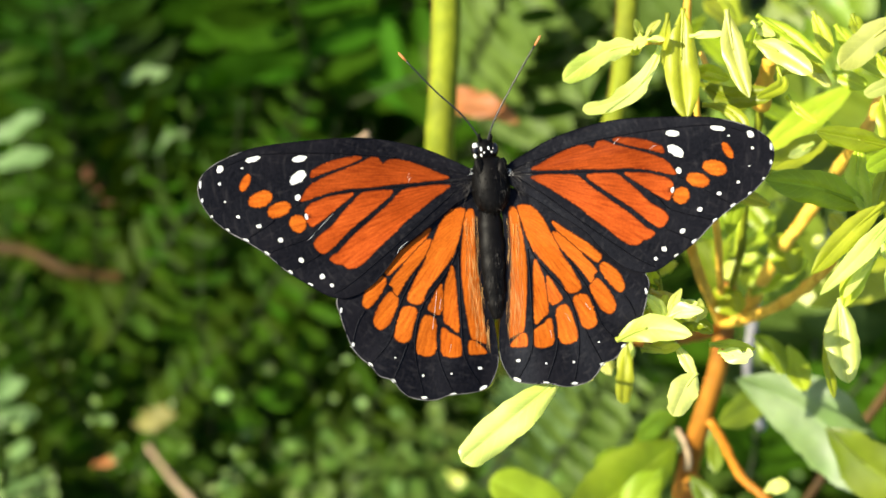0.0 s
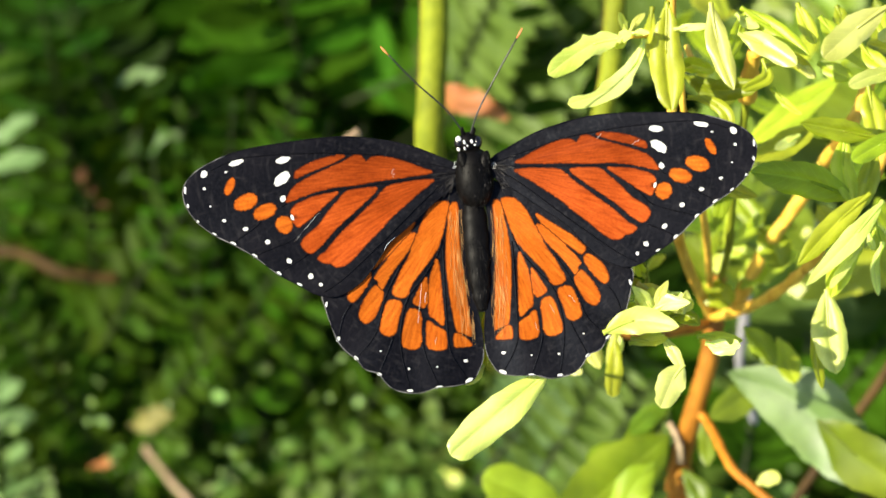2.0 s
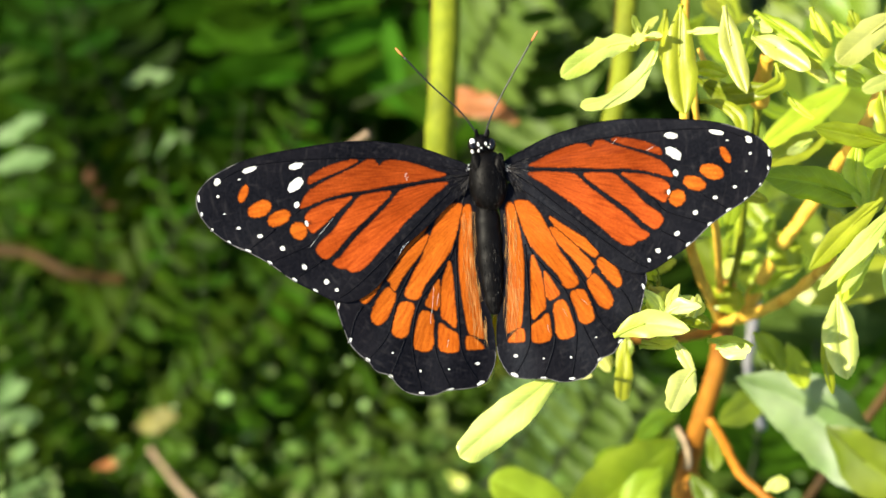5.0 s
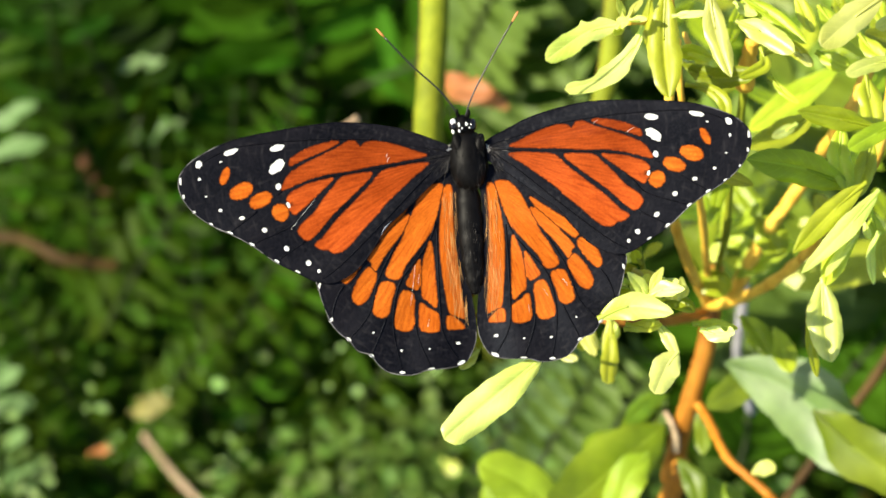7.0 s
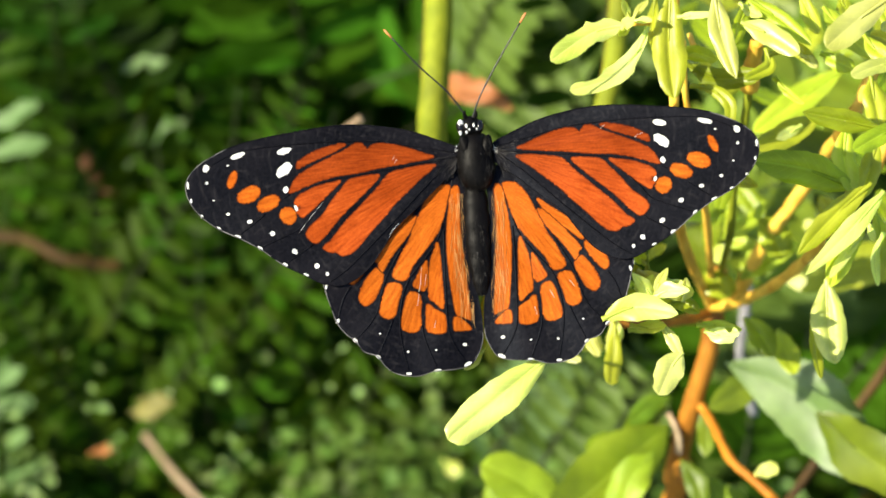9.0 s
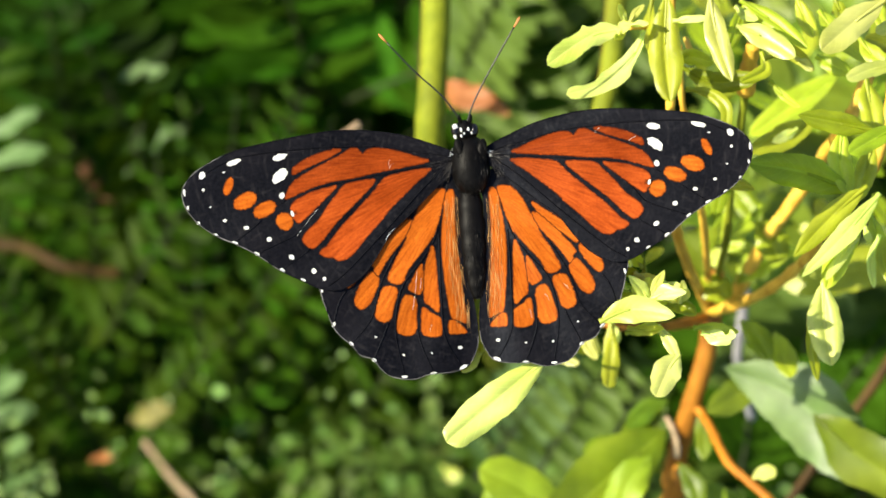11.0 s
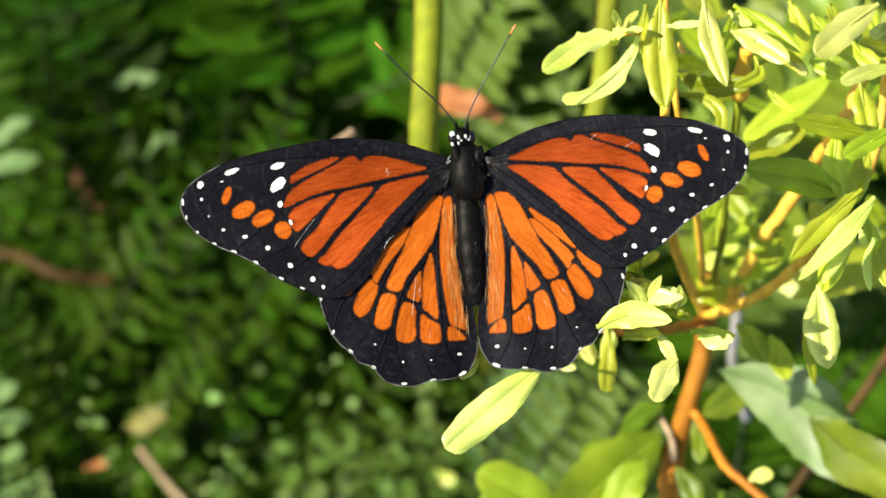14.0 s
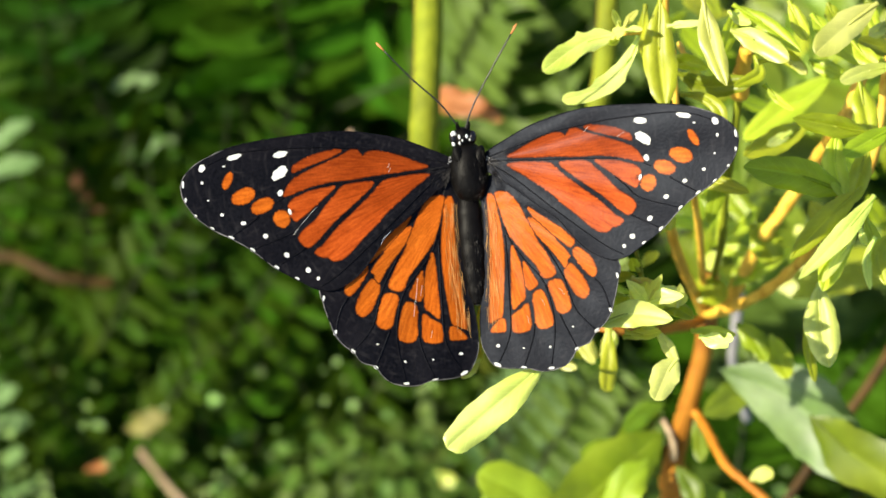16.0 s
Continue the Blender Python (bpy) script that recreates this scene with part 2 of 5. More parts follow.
def tube(bm, points, radii, sides=8, close=True):
    """A tapering tube along points."""
    points = [Vector(p) for p in points]
    rings, up = [], Vector((0.31, 0.2, 0.93)).normalized()
    for i, p in enumerate(points):
        d = (points[min(i + 1, len(points) - 1)] - points[max(i - 1, 0)]).normalized()
        a = d.cross(up)
        if a.length < 1e-3:
            a = d.cross(Vector((1, 0, 0)))
        a.normalize()
        c = d.cross(a)
        r = radii[i] if not isinstance(radii, (int, float)) else radii
        rings.append([bm.verts.new(p + a * (r * math.cos(k * math.tau / sides)) + c * (r * math.sin(k * math.tau / sides))) for k in range(sides)])
    for r0, r1 in zip(rings, rings[1:]):
        for k in range(sides):
            bm.faces.new((r0[k], r0[(k + 1) % sides], r1[(k + 1) % sides], r1[k]))
    if close:
        bm.faces.new(rings[0][::-1])
        bm.faces.new(rings[-1])


def spline(ctrl, steps, closed=False):
    """A smooth line through control points."""
    n = len(ctrl)
    c = [Vector(p) for p in ctrl]
    out = []
    for i in range(n if closed else n - 1):
        p0, p1, p2, p3 = (c[(i + k) % n] if closed else c[min(max(i + k, 0), n - 1)] for k in (-1, 0, 1, 2))
        for s in range(steps):
            f = s / steps
            out.append(0.5 * (2 * p1 + (p2 - p0) * f + (2 * p0 - 5 * p1 + 4 * p2 - p3) * f * f + (3 * p1 - p0 - 3 * p2 + p3) * f ** 3))
    if not closed:
        out.append(c[-1])
    return out


def taper(n, r0, r1):
    return [r0 + (r1 - r0) * i / (n - 1) for i in range(n)]


TOWARD = (V(0, 0, -1) - V(0, 0, 0)).normalized()
UPWARD = (V(0, 1, 0) - V(0, 0, 0)).normalized()


def blade(bm, a, b, width, facing, bend=0.0, fold=0.25, wave=0.05, bite=0.0, seed=0, nl=22, nw=8, blunt=1.45, cup=0.0, bow=0.0):
    """A leaf blade from a to b. facing: where its upper side looks; bend: how far its middle bows that way, in lengths."""
    rnd = random.Random(seed)
    uvl = bm.loops.layers.uv.verify()
    axis = b - a
    length = axis.length
    axis.normalize()
    n = (facing - axis * facing.dot(axis)).normalized()
    side = axis.cross(n)
    ph, ph2 = rnd.uniform(0, 6), rnd.uniform(0, 6)
    curl = rnd.uniform(-0.15, 0.15)
    fold *= rnd.uniform(0.6, 1.9)
    roll = rnd.choice((-1, 1, 1)) * rnd.uniform(0.1, 0.45)
    twist = rnd.uniform(-0.35, 0.35)
    bites = [(rnd.uniform(0.25, 0.8), rnd.choice((-1, 1)), rnd.uniform(0.05, 0.12), bite * rnd.uniform(0.4, 0.9)) for _ in range(3 if bite else 0)]
    grid = []
    for i in range(nl + 1):
        f = i / nl
        prof = math.sin(math.pi * f ** (0.9 + 0.3 * blunt)) ** (0.8 - 0.25 * blunt)
        prof = max(prof, 0.06 * (1 - f)) if f < 1 else 0.02
        mid = a + axis * (f * length) + n * (bend * length * 4 * f * (1 - f)) + side * (0.03 * length * math.sin(f * 3 + ph2) + bow * length * 4 * f * (1 - f))
        row = []
        for j in range(nw + 1):
            s = 2 * j / nw - 1
            half = width / 2 * prof * (1 + 0.055 * math.sin(f * 15 + ph) * (1 if s > 0 else -1) + 0.022 * math.sin(f * 31 + ph2 * 2 + (2 if s > 0 else 0)))
            for bf, bs, bw, bd in bites:
                if s * bs > 0:
                    half *= 1 - bd * max(0, 1 - ((f - bf) / bw) ** 2)
            lift = abs(s) * half * fold + wave * width * math.sin(f * 9 + ph + s) * s * s - cup * width * (2 * f - 1) ** 2 + curl * width * s * f + roll * half * abs(s) ** 4 * (0.6 + 0.4 * math.sin(f * 13 + ph2)) + twist * half * s * (f - 0.5)
            row.append((bm.verts.new(mid + side * (s * half) + n * lift), (j / nw, f)))
        grid.append(row)
    for r0, r1 in zip(grid, grid[1:]):
        for j in range(nw):
            q = (r0[j], r0[j + 1], r1[j + 1], r1[j])
            fc = bm.faces.new([v for v, _ in q])
            for lp, (_, uv) in zip(fc.loops, q):
                lp[uvl].uv = uv


LEAVES = 0


def leaf(parent, a, b, width, mat, turn=0.0, lean=0.3, bend=0.06, label="", **more):
    """A leaf as a part of a plant: places in the world, width in millimetres; turn: degrees about its length."""
    global LEAVES
    LEAVES += 1
    axis = (b - a).normalized()
    face = Matrix.Rotation(radians(turn), 3, axis) @ (TOWARD + UPWARD * lean + SUN * 0.7)
    bm = bmesh.new()
    if LEAVES % 4 == 0 and "bite" not in more:
        more["bite"] = 0.3
    blade(bm, a, b, width / 1000, face, bend, seed=LEAVES, **more)
    st = (b - a).normalized()
    tube(bm, [a - st * 0.002, a, a + st * ((b - a).length * 0.5)], [0.0005, 0.0005, 0.0002], 5)
    return part("leaf", bm, mat, parent, label)


def along(bm, pts, width, facing, fold=0.75, seed=0, blunt=0.5, bite=0.0, nl=24, nw=12):
    """A leaf blade along a bent midrib, its halves folded up from it; width and places in metres."""
    rnd = random.Random(seed)
    uvl = bm.loops.layers.uv.verify()
    mid = spline(pts, max(3, nl // (len(pts) - 1)))
    n_all = len(mid) - 1
    ph, ph2 = rnd.uniform(0, 6), rnd.uniform(0, 6)
    lean = rnd.uniform(-0.12, 0.12)
    fold = fold * rnd.uniform(0.9, 1.4)
    bites = [(rnd.uniform(0.3, 0.9), rnd.choice((-1, 1)), rnd.uniform(0.06, 0.14), bite * rnd.uniform(0.5, 1.0)) for _ in range(3 if bite else 0)]
    grid = []
    for i, p in enumerate(mid):
        f = i / n_all
        d = (mid[min(i + 1, n_all)] - mid[max(i - 1, 0)]).normalized()
        n = (facing - d * facing.dot(d)).normalized()
        side = d.cross(n)
        grow = min(1.0, f / 0.52)
        wide = (math.sin(grow * math.pi / 2) ** 1.15) * (1.0 if f < 0.5 else max(0.0, 1 - ((f - 0.5) / 0.5) ** (1.6 + 1.2 * blunt)) ** (0.95 - 0.33 * blunt))
        wide = max(wide, 0.05)
        row = []
        for j in range(nw + 1):
            s = 2 * j / nw - 1
            up = 1 if s > 0 else -1
            half = width / 2 * wide * (1 + 0.05 * math.sin(f * 14 + ph * up) + 0.03 * math.sin(f * 33 + ph2 * up) + 0.012 * math.sin(f * 71 + ph * 3 * up))
            for bf, bs, bw, bd in bites:
                if s * bs > 0:
                    half *= 1 - bd * max(0, 1 - ((f - bf) / bw) ** 4)
            e = abs(s)
            lift = half * (fold * (e - 0.9 * e * e) + 0.16 * e * e * math.sin(f * 11 + ph2 * up)) + lean * half * s + 0.03 * width * math.sin(f * 7 + ph)
            row.append((bm.verts.new(p + side * (s * half) + n * lift), (j / nw, f)))
        grid.append(row)
    for r0, r1 in zip(grid, grid[1:]):
        for j in range(nw):
            q = (r0[j], r0[j + 1], r1[j + 1], r1[j])
            fc = bm.faces.new([v for v, _ in q])
            for lp, (_, uv) in zip(fc.loops, q):
                lp[uvl].uv = uv
    k = max(2, len(mid) // 2)
    tube(bm, [q - TOWARD * -0.00005 for q in mid[:k]], taper(k, 0.0004, 0.00012), 5)


def shoot_leaf(mat, wide, w, turn, *pts, fold=0.75, blunt=0.5, bite=0.0, tip=-3.0, label=""):
    """A leaf of the shrub from the view's working units: its midrib from base to tip, w deep, the tip nearer by tip."""
    global LEAVES
    LEAVES += 1
    n = len(pts) - 1
    line = [SEE(x, y, w + tip * (i / n) ** 1.5) for i, (x, y) in enumerate(pts)]
    axis = (line[-1] - line[0]).normalized()
    face = Matrix.Rotation(radians(turn), 3, axis) @ (TOWARD + UPWARD * 0.1)
    bm = bmesh.new()
    along(bm, line, wide * SPAN / 1000 * (1 + w / (REACH * 1000)), face, fold, LEAVES, blunt, bite)
    return part("leaf", bm, mat, shrub, label)


def twig(parent, pts, r0, r1, mat, name="twig", knots=0.12, steps=6, label=""):
    p = spline(pts, steps)
    rnd = random.Random(len(p) + int(r0 * 1e6))
    bm = bmesh.new()
    rr = [r * (1 + rnd.uniform(-knots, knots)) / 1000 for r in taper(len(p), r0, r1)]
    tube(bm, p, rr, 10)
    return part(name, bm, mat, parent, label)


def footed(x, y):
    return Vector((x, y, 0))


# ---- ground ----


def ground():
    bm = bmesh.new()
    edge = [-150, -40, -10, -4, -2, -1.2] + [i * 0.06 - 0.96 for i in range(33)] + [1.2, 2, 4, 10, 40, 150]
    rows = []
    for y in edge:
        rows.append([bm.verts.new((x, y + 0.6, 0.012 * (noise.noise(Vector((x * 6, y * 6, 0))) - 0.3) if abs(x) < 3 and abs(y) < 3 else 0)) for x in edge])
    for r0, r1 in zip(rows, rows[1:]):
        for k in range(len(edge) - 1):
            bm.faces.new((r0[k], r0[k + 1], r1[k + 1], r1[k]))
    tagged(new("ground", mesh_of("ground", bm, SOIL)), "dark soil covered with leaf litter and low growth", "ground", kind="structure")


ground()

# ---- the butterfly ----
# the patterns of the wings, in millimetres outward-left and forward from the hinge
FORE_EDGE = [(0.29, 0.87), (-2.77, 2.55), (-6.41, 4.08), (-10.77, 5.1), (-14.41, 5.53), (-18.05, 5.46), (-21.69, 5.17), (-25.33, 4.8), (-28.61, 4.22), (-31.52, 3.2), (-33.92, 1.89), (-35.38, 0.15), (-35.38, -1.97), (-34.07, -4.3), (-31.89, -6.26), (-29.34, -7.72), (-26.79, -9.39), (-24.02, -11.72), (-21.33, -13.4), (-18.78, -14.85), (-16.74, -15.14), (-14.78, -14.49), (-12.81, -13.1), (-10.92, -10.85), (-9.17, -8.59), (-6.04, -6.12), (-2.77, -3.42), (0.29, -1.02)]
FORE_CELL_A = [(-20.75, 1.31), (-19.15, 2.18), (-17.33, 2.77), (-15.51, 3.06), (-14.41, 2.98), (-15.87, 2.26), (-18.05, 1.53), (-20.24, 0.73), (-20.97, 0.51)]
FORE_CELL_B = [(-13.32, 2.91), (-12.38, 2.91), (-12.01, 2.48), (-11.65, 2.04), (-11.07, 2.55), (-10.05, 2.69), (-8.23, 2.33), (-6.04, 1.53), (-4.22, 0.73), (-3.28, 0.22), (-5.68, -0.07), (-8.59, -0.29), (-10.77, -0.51), (-12.96, -0.8), (-15.87, -0.95), (-18.05, -1.31), (-19.87, -1.82), (-21.33, -2.33), (-22.28, -2.48), (-21.84, -1.6), (-20.97, -0.51), (-19.15, 0.44), (-16.6, 1.46), (-14.41, 2.33)]
FORE_CELL_C = [(-21.33, -3.2), (-20.24, -2.62), (-18.42, -2.04), (-16.6, -1.75), (-15.58, -1.67), (-16.23, -2.33), (-17.69, -3.49), (-19.15, -4.66), (-20.24, -5.46), (-20.97, -5.82), (-21.48, -5.1), (-21.69, -4.08)]
FORE_CELL_D = [(-14.41, -1.67), (-12.59, -1.38), (-11.14, -1.31), (-10.48, -1.46), (-10.92, -2.04), (-12.59, -3.49), (-14.05, -4.66), (-15.51, -5.82), (-16.96, -7.21), (-18.2, -8.44), (-19.36, -9.32), (-20.24, -8.88), (-20.6, -8.01), (-19.87, -7.06), (-18.42, -5.97), (-17.11, -4.37), (-15.72, -2.91)]
FORE_CELL_E = [(-9.17, -1.38), (-7.13, -0.95), (-4.95, -0.73), (-3.13, -0.73), (-3.64, -1.31), (-5.31, -2.48), (-7.5, -4.22), (-8.95, -5.39), (-10.41, -6.84), (-12.23, -8.52), (-13.69, -9.97), (-15, -11.07), (-16.23, -11.28), (-16.96, -10.85), (-18.05, -10.56), (-18.56, -9.97), (-17.33, -9.03), (-15.87, -7.43), (-14.05, -5.82), (-12.38, -4.37), (-10.77, -2.91)]
FORE_SPOTS = [(-29.48, -0.15, 0.66, 1.38, -25), (-27.52, -2.26, 1.82, 1.16, 20), (-25.12, -3.64, 1.75, 1.09, 22), (-22.71, -5.46, 1.24, 1.31, 30)]
FORE_WHITE = [(-22.42, 2.91, 1.16, 0.51, 12), (-22.64, 0.51, 1.46, 0.8, 38), (-22.71, -2.11, 0.51, 0.66, -15), (-28.46, 2.91, 1.24, 0.44, 14), (-32.69, 1.67, 0.58, 0.73, -30), (-29.85, 1.75, 0.29, 0.15, 10), (-32.76, -0.22, 0.29, 0.29, 0), (-21.62, -4.59, 0.29, 0.58, 15), (-30.43, -4.51, 0.36, 0.29, 0), (-27.74, -5.75, 0.51, 0.36, 0), (-24.97, -7.57, 0.51, 0.44, -30), (-22.35, -10.19, 0.58, 0.44, -35), (-19.66, -12.3, 0.51, 0.51, 0), (-18.42, -13.47, 0.36, 0.36, 0), (-32.1, -2.55, 0.22, 0.15, 0)]
FORE_RIM = [(-35.24, -0.29, 0.22, 0.73, 0), (-35.02, -2.33, 0.22, 0.44, -10), (-33.85, -4.44, 0.29, 0.29, 0), (-31.81, -6.19, 0.44, 0.22, -25), (-29.41, -7.5, 0.58, 0.22, -25), (-26.79, -9.25, 0.58, 0.29, -35), (-23.73, -11.72, 0.51, 0.29, -35), (-21.18, -13.32, 0.51, 0.22, -25)]
HIND_EDGE = [(0.73, 2.18), (-3.06, 1.6), (-7.06, -1.24), (-11.07, -4.51), (-14.71, -8.01), (-17.69, -11.36), (-17.33, -13.98), (-16.6, -16.16), (-15.8, -18.05), (-14.71, -19.36), (-13.47, -20.31), (-12.38, -21.62), (-10.7, -22.2), (-9.68, -23.44), (-8.52, -24.32), (-6.84, -24.75), (-5.1, -24.75), (-3.42, -24.17), (-1.97, -24.02), (-0.15, -23.81), (1.46, -23.3), (2.33, -22.13), (2.98, -20.17), (2.91, -17.62), (2.48, -15.07), (1.97, -12.52), (1.38, -9.61), (0.87, -5.24), (0.66, -2.33)]
HIND_CELL_A = [(-5.82, -2.55), (-7.79, -4.08), (-9.97, -5.75), (-11.5, -7.28), (-11.94, -7.94), (-11.28, -8.74), (-10.19, -7.86), (-8.15, -5.97), (-6.33, -3.93)]
HIND_CELL_B = [(-6.19, -4.08), (-5.68, -4.66), (-6.84, -6.7), (-8.88, -9.39), (-10.05, -11.28), (-10.7, -10.34), (-10.92, -9.46), (-8.74, -6.7)]
HIND_CELL_C = [(-3.06, -0.22), (-1.31, -0.22), (-1.89, -3.06), (-2.69, -5.82), (-4.15, -8.01), (-5.97, -10.34), (-7.06, -12.38), (-8.74, -11.94), (-8.15, -9.97), (-6.55, -6.84), (-5.39, -3.93), (-4.37, -1.6)]
HIND_CELL_D = [(-1.09, -0.44), (-0.22, -0.44), (-0.07, -3.06), (0.15, -6.7), (0.58, -10.34), (1.09, -13.98), (1.53, -17.33), (0.51, -17.18), (-0.51, -16.74), (-1.09, -13.98), (-1.53, -11.07), (-1.82, -7.43), (-1.67, -3.79)]
HIND_CELL_E = [(-3.06, -7.43), (-2.62, -8.52), (-2.33, -11.79), (-2.11, -15.94), (-3.28, -15.29), (-4.08, -14.41), (-4.08, -11.07), (-3.64, -8.88)]
HIND_CELL_F = [(-4.37, -9.76), (-4.22, -11.07), (-4.51, -13.69), (-6.12, -13.1), (-5.61, -11.79), (-4.95, -10.48)]
HIND_CELL_G = [(-12.16, -8.74), (-11.5, -9.61), (-12.67, -11.79), (-13.83, -12.96), (-14.56, -12.3), (-13.98, -10.34)]
HIND_CELL_H = [(-10.92, -10.77), (-9.9, -11.79), (-10.56, -13.98), (-11.36, -15.29), (-12.38, -15.72), (-13.1, -14.56), (-12.38, -12.52)]
HIND_CELL_I = [(-9.25, -12.74), (-7.57, -13.1), (-8.01, -15.43), (-8.44, -17.04), (-9.46, -17.4), (-10.41, -16.6), (-9.97, -14.34)]
HIND_CELL_J = [(-6.7, -13.98), (-5.17, -14.27), (-5.02, -16.89), (-5.24, -18.78), (-6.55, -19.15), (-7.64, -18.35), (-7.35, -16.16)]
HIND_CELL_K = [(-4.22, -15.43), (-3.06, -16.16), (-1.97, -16.89), (-1.75, -18.93), (-3.06, -19.29), (-4.3, -18.78), (-4.44, -16.89)]
HIND_CELL_L = [(-0.8, -17.18), (0.44, -17.47), (1.38, -18.35), (1.46, -18.78), (0.22, -18.93), (-0.8, -18.78)]
HIND_WHITE = [(0.66, -20.68, 0.44, 0.29, 0), (-6.7, -21.62, 0.22, 0.22, 0), (-3.06, -21.4, 0.22, 0.15, 0), (-10.34, -19.29, 0.22, 0.15, 0)]
HIND_RIM = [(-17.33, -13.25, 0.22, 0.66, -15), (-15.8, -17.69, 0.29, 0.51, -30), (-13.54, -20.17, 0.58, 0.29, -35), (-10.56, -22.28, 0.51, 0.29, -25), (-6.55, -24.46, 0.58, 0.22, 0), (-2.84, -24.02, 0.66, 0.22, 12), (1.09, -23.22, 0.8, 0.36, 30)]
FORE_VEINS = [[(0, 0), (-8.59, -0.73), (-14.41, -1.24), (-20.24, -1.97), (-23.15, -3.2)], [(-9.76, -1.02), (-14.05, -4.66), (-18.78, -8.74), (-23.73, -11.65)], [(-15.51, -1.67), (-19.36, -5.24), (-21.4, -7.28), (-26.64, -9.17)], [(0, -0.15), (-3.49, -2.48), (-10.05, -8.3), (-15.51, -12.89), (-18.2, -14.56)], [(-14.41, 2.55), (-20.24, -0.15), (-23.15, -2.69), (-26.06, -5.24), (-29.41, -7.43)], [(0, 0.44), (-5.68, 1.89), (-10.05, 2.91), (-14.41, 3.35), (-20.24, 3.64), (-28.25, 3.35), (-33.34, 1.31)]]
HIND_VEINS = [[(-1.31, 0.15), (-2.62, -6.12), (-4.51, -9.46), (-7.06, -13.1), (-7.79, -18.49), (-6.55, -24.32)], [(-3.06, -6.84), (-4.8, -13.98), (-4.73, -19.22), (-2.84, -23.88)], [(-2.18, -5.97), (-1.75, -16.16), (-1.16, -19.8), (0.95, -23.15)], [(-5.82, -3.2), (-11.07, -9.97), (-14.71, -13.98), (-15.8, -17.54)], [(-5.53, -4.37), (-9.46, -11.79), (-10.92, -16.89), (-13.47, -20.09)], [(-6.84, -12.81), (-7.57, -13.98), (-9.03, -18.35), (-10.56, -22.13)]]

# pale scratches: from and to, in millimetres from the hinge
SCUFFS = {("forewing", 1): ((-8.5, -7.9, -9.5, -8.9), (-9.3, -8.4, -10.0, -9.6), (-18.05, -4.15, -21.5, -7.8), (-8.2, 0.9, -8.5, 0.3), (-8.0, 0.4, -8.4, -0.2), (-22.0, 0.9, -22.9, 0.6)),
          ("hindwing", 1): ((-5.0, -10.6, -5.2, -13.4), (-5.2, -13.0, -5.5, -15.8), (-4.4, -11.6, -4.6, -13.2), (-3.1, -17.6, -3.3, -18.6)),
          ("forewing", -1): ((-14.5, 2.3, -15.3, 3.0), (-19.0, 1.0, -20.2, 1.6)), ("hindwing", -1): ((-6.3, -15.0, -6.8, -16.2), (-9.0, -14.0, -9.7, -15.0), (-4.0, -17.0, -4.2, -18.2))}


def blot(x, y, rx, ry, turn, n=14, rough=0.12, rnd=random.Random(5)):
    """An uneven oval, as a ring of points."""
    c, s = math.cos(radians(turn)), math.sin(radians(turn))
    out = []
    for k in range(n):
        a = k * math.tau / n
        g = 1 + rnd.uniform(-rough, rough)
        p, q = rx * g * math.cos(a), ry * g * math.sin(a)
        out.append((x + p * c - q * s, y + p * s + q * c))
    return out


def within(x, y, ring):
    """Whether a point lies inside a ring of points."""
    odd = False
    for (x0, y0), (x1, y1) in zip(ring, ring[1:] + ring[:1]):
        if (y0 > y) != (y1 > y) and x < x0 + (y - y0) * (x1 - x0) / (y1 - y0):
            odd = not odd
    return odd


def camber(x, y):
    r = math.hypot(x, y)
    lead = max(0.0, min(1.0, (math.atan2(y, -x) - 0.05) / 0.35)) if y > 0 else 0.0
    return -0.9 * (r / 36) ** 2 - 0.9 * lead * lead * min(1, r / 8) + 0.16 * math.sin(math.atan2(y, -x) * 16) * min(1, r / 12) + 0.12 * noise.noise(Vector((x * 0.2, y * 0.2, 3)))


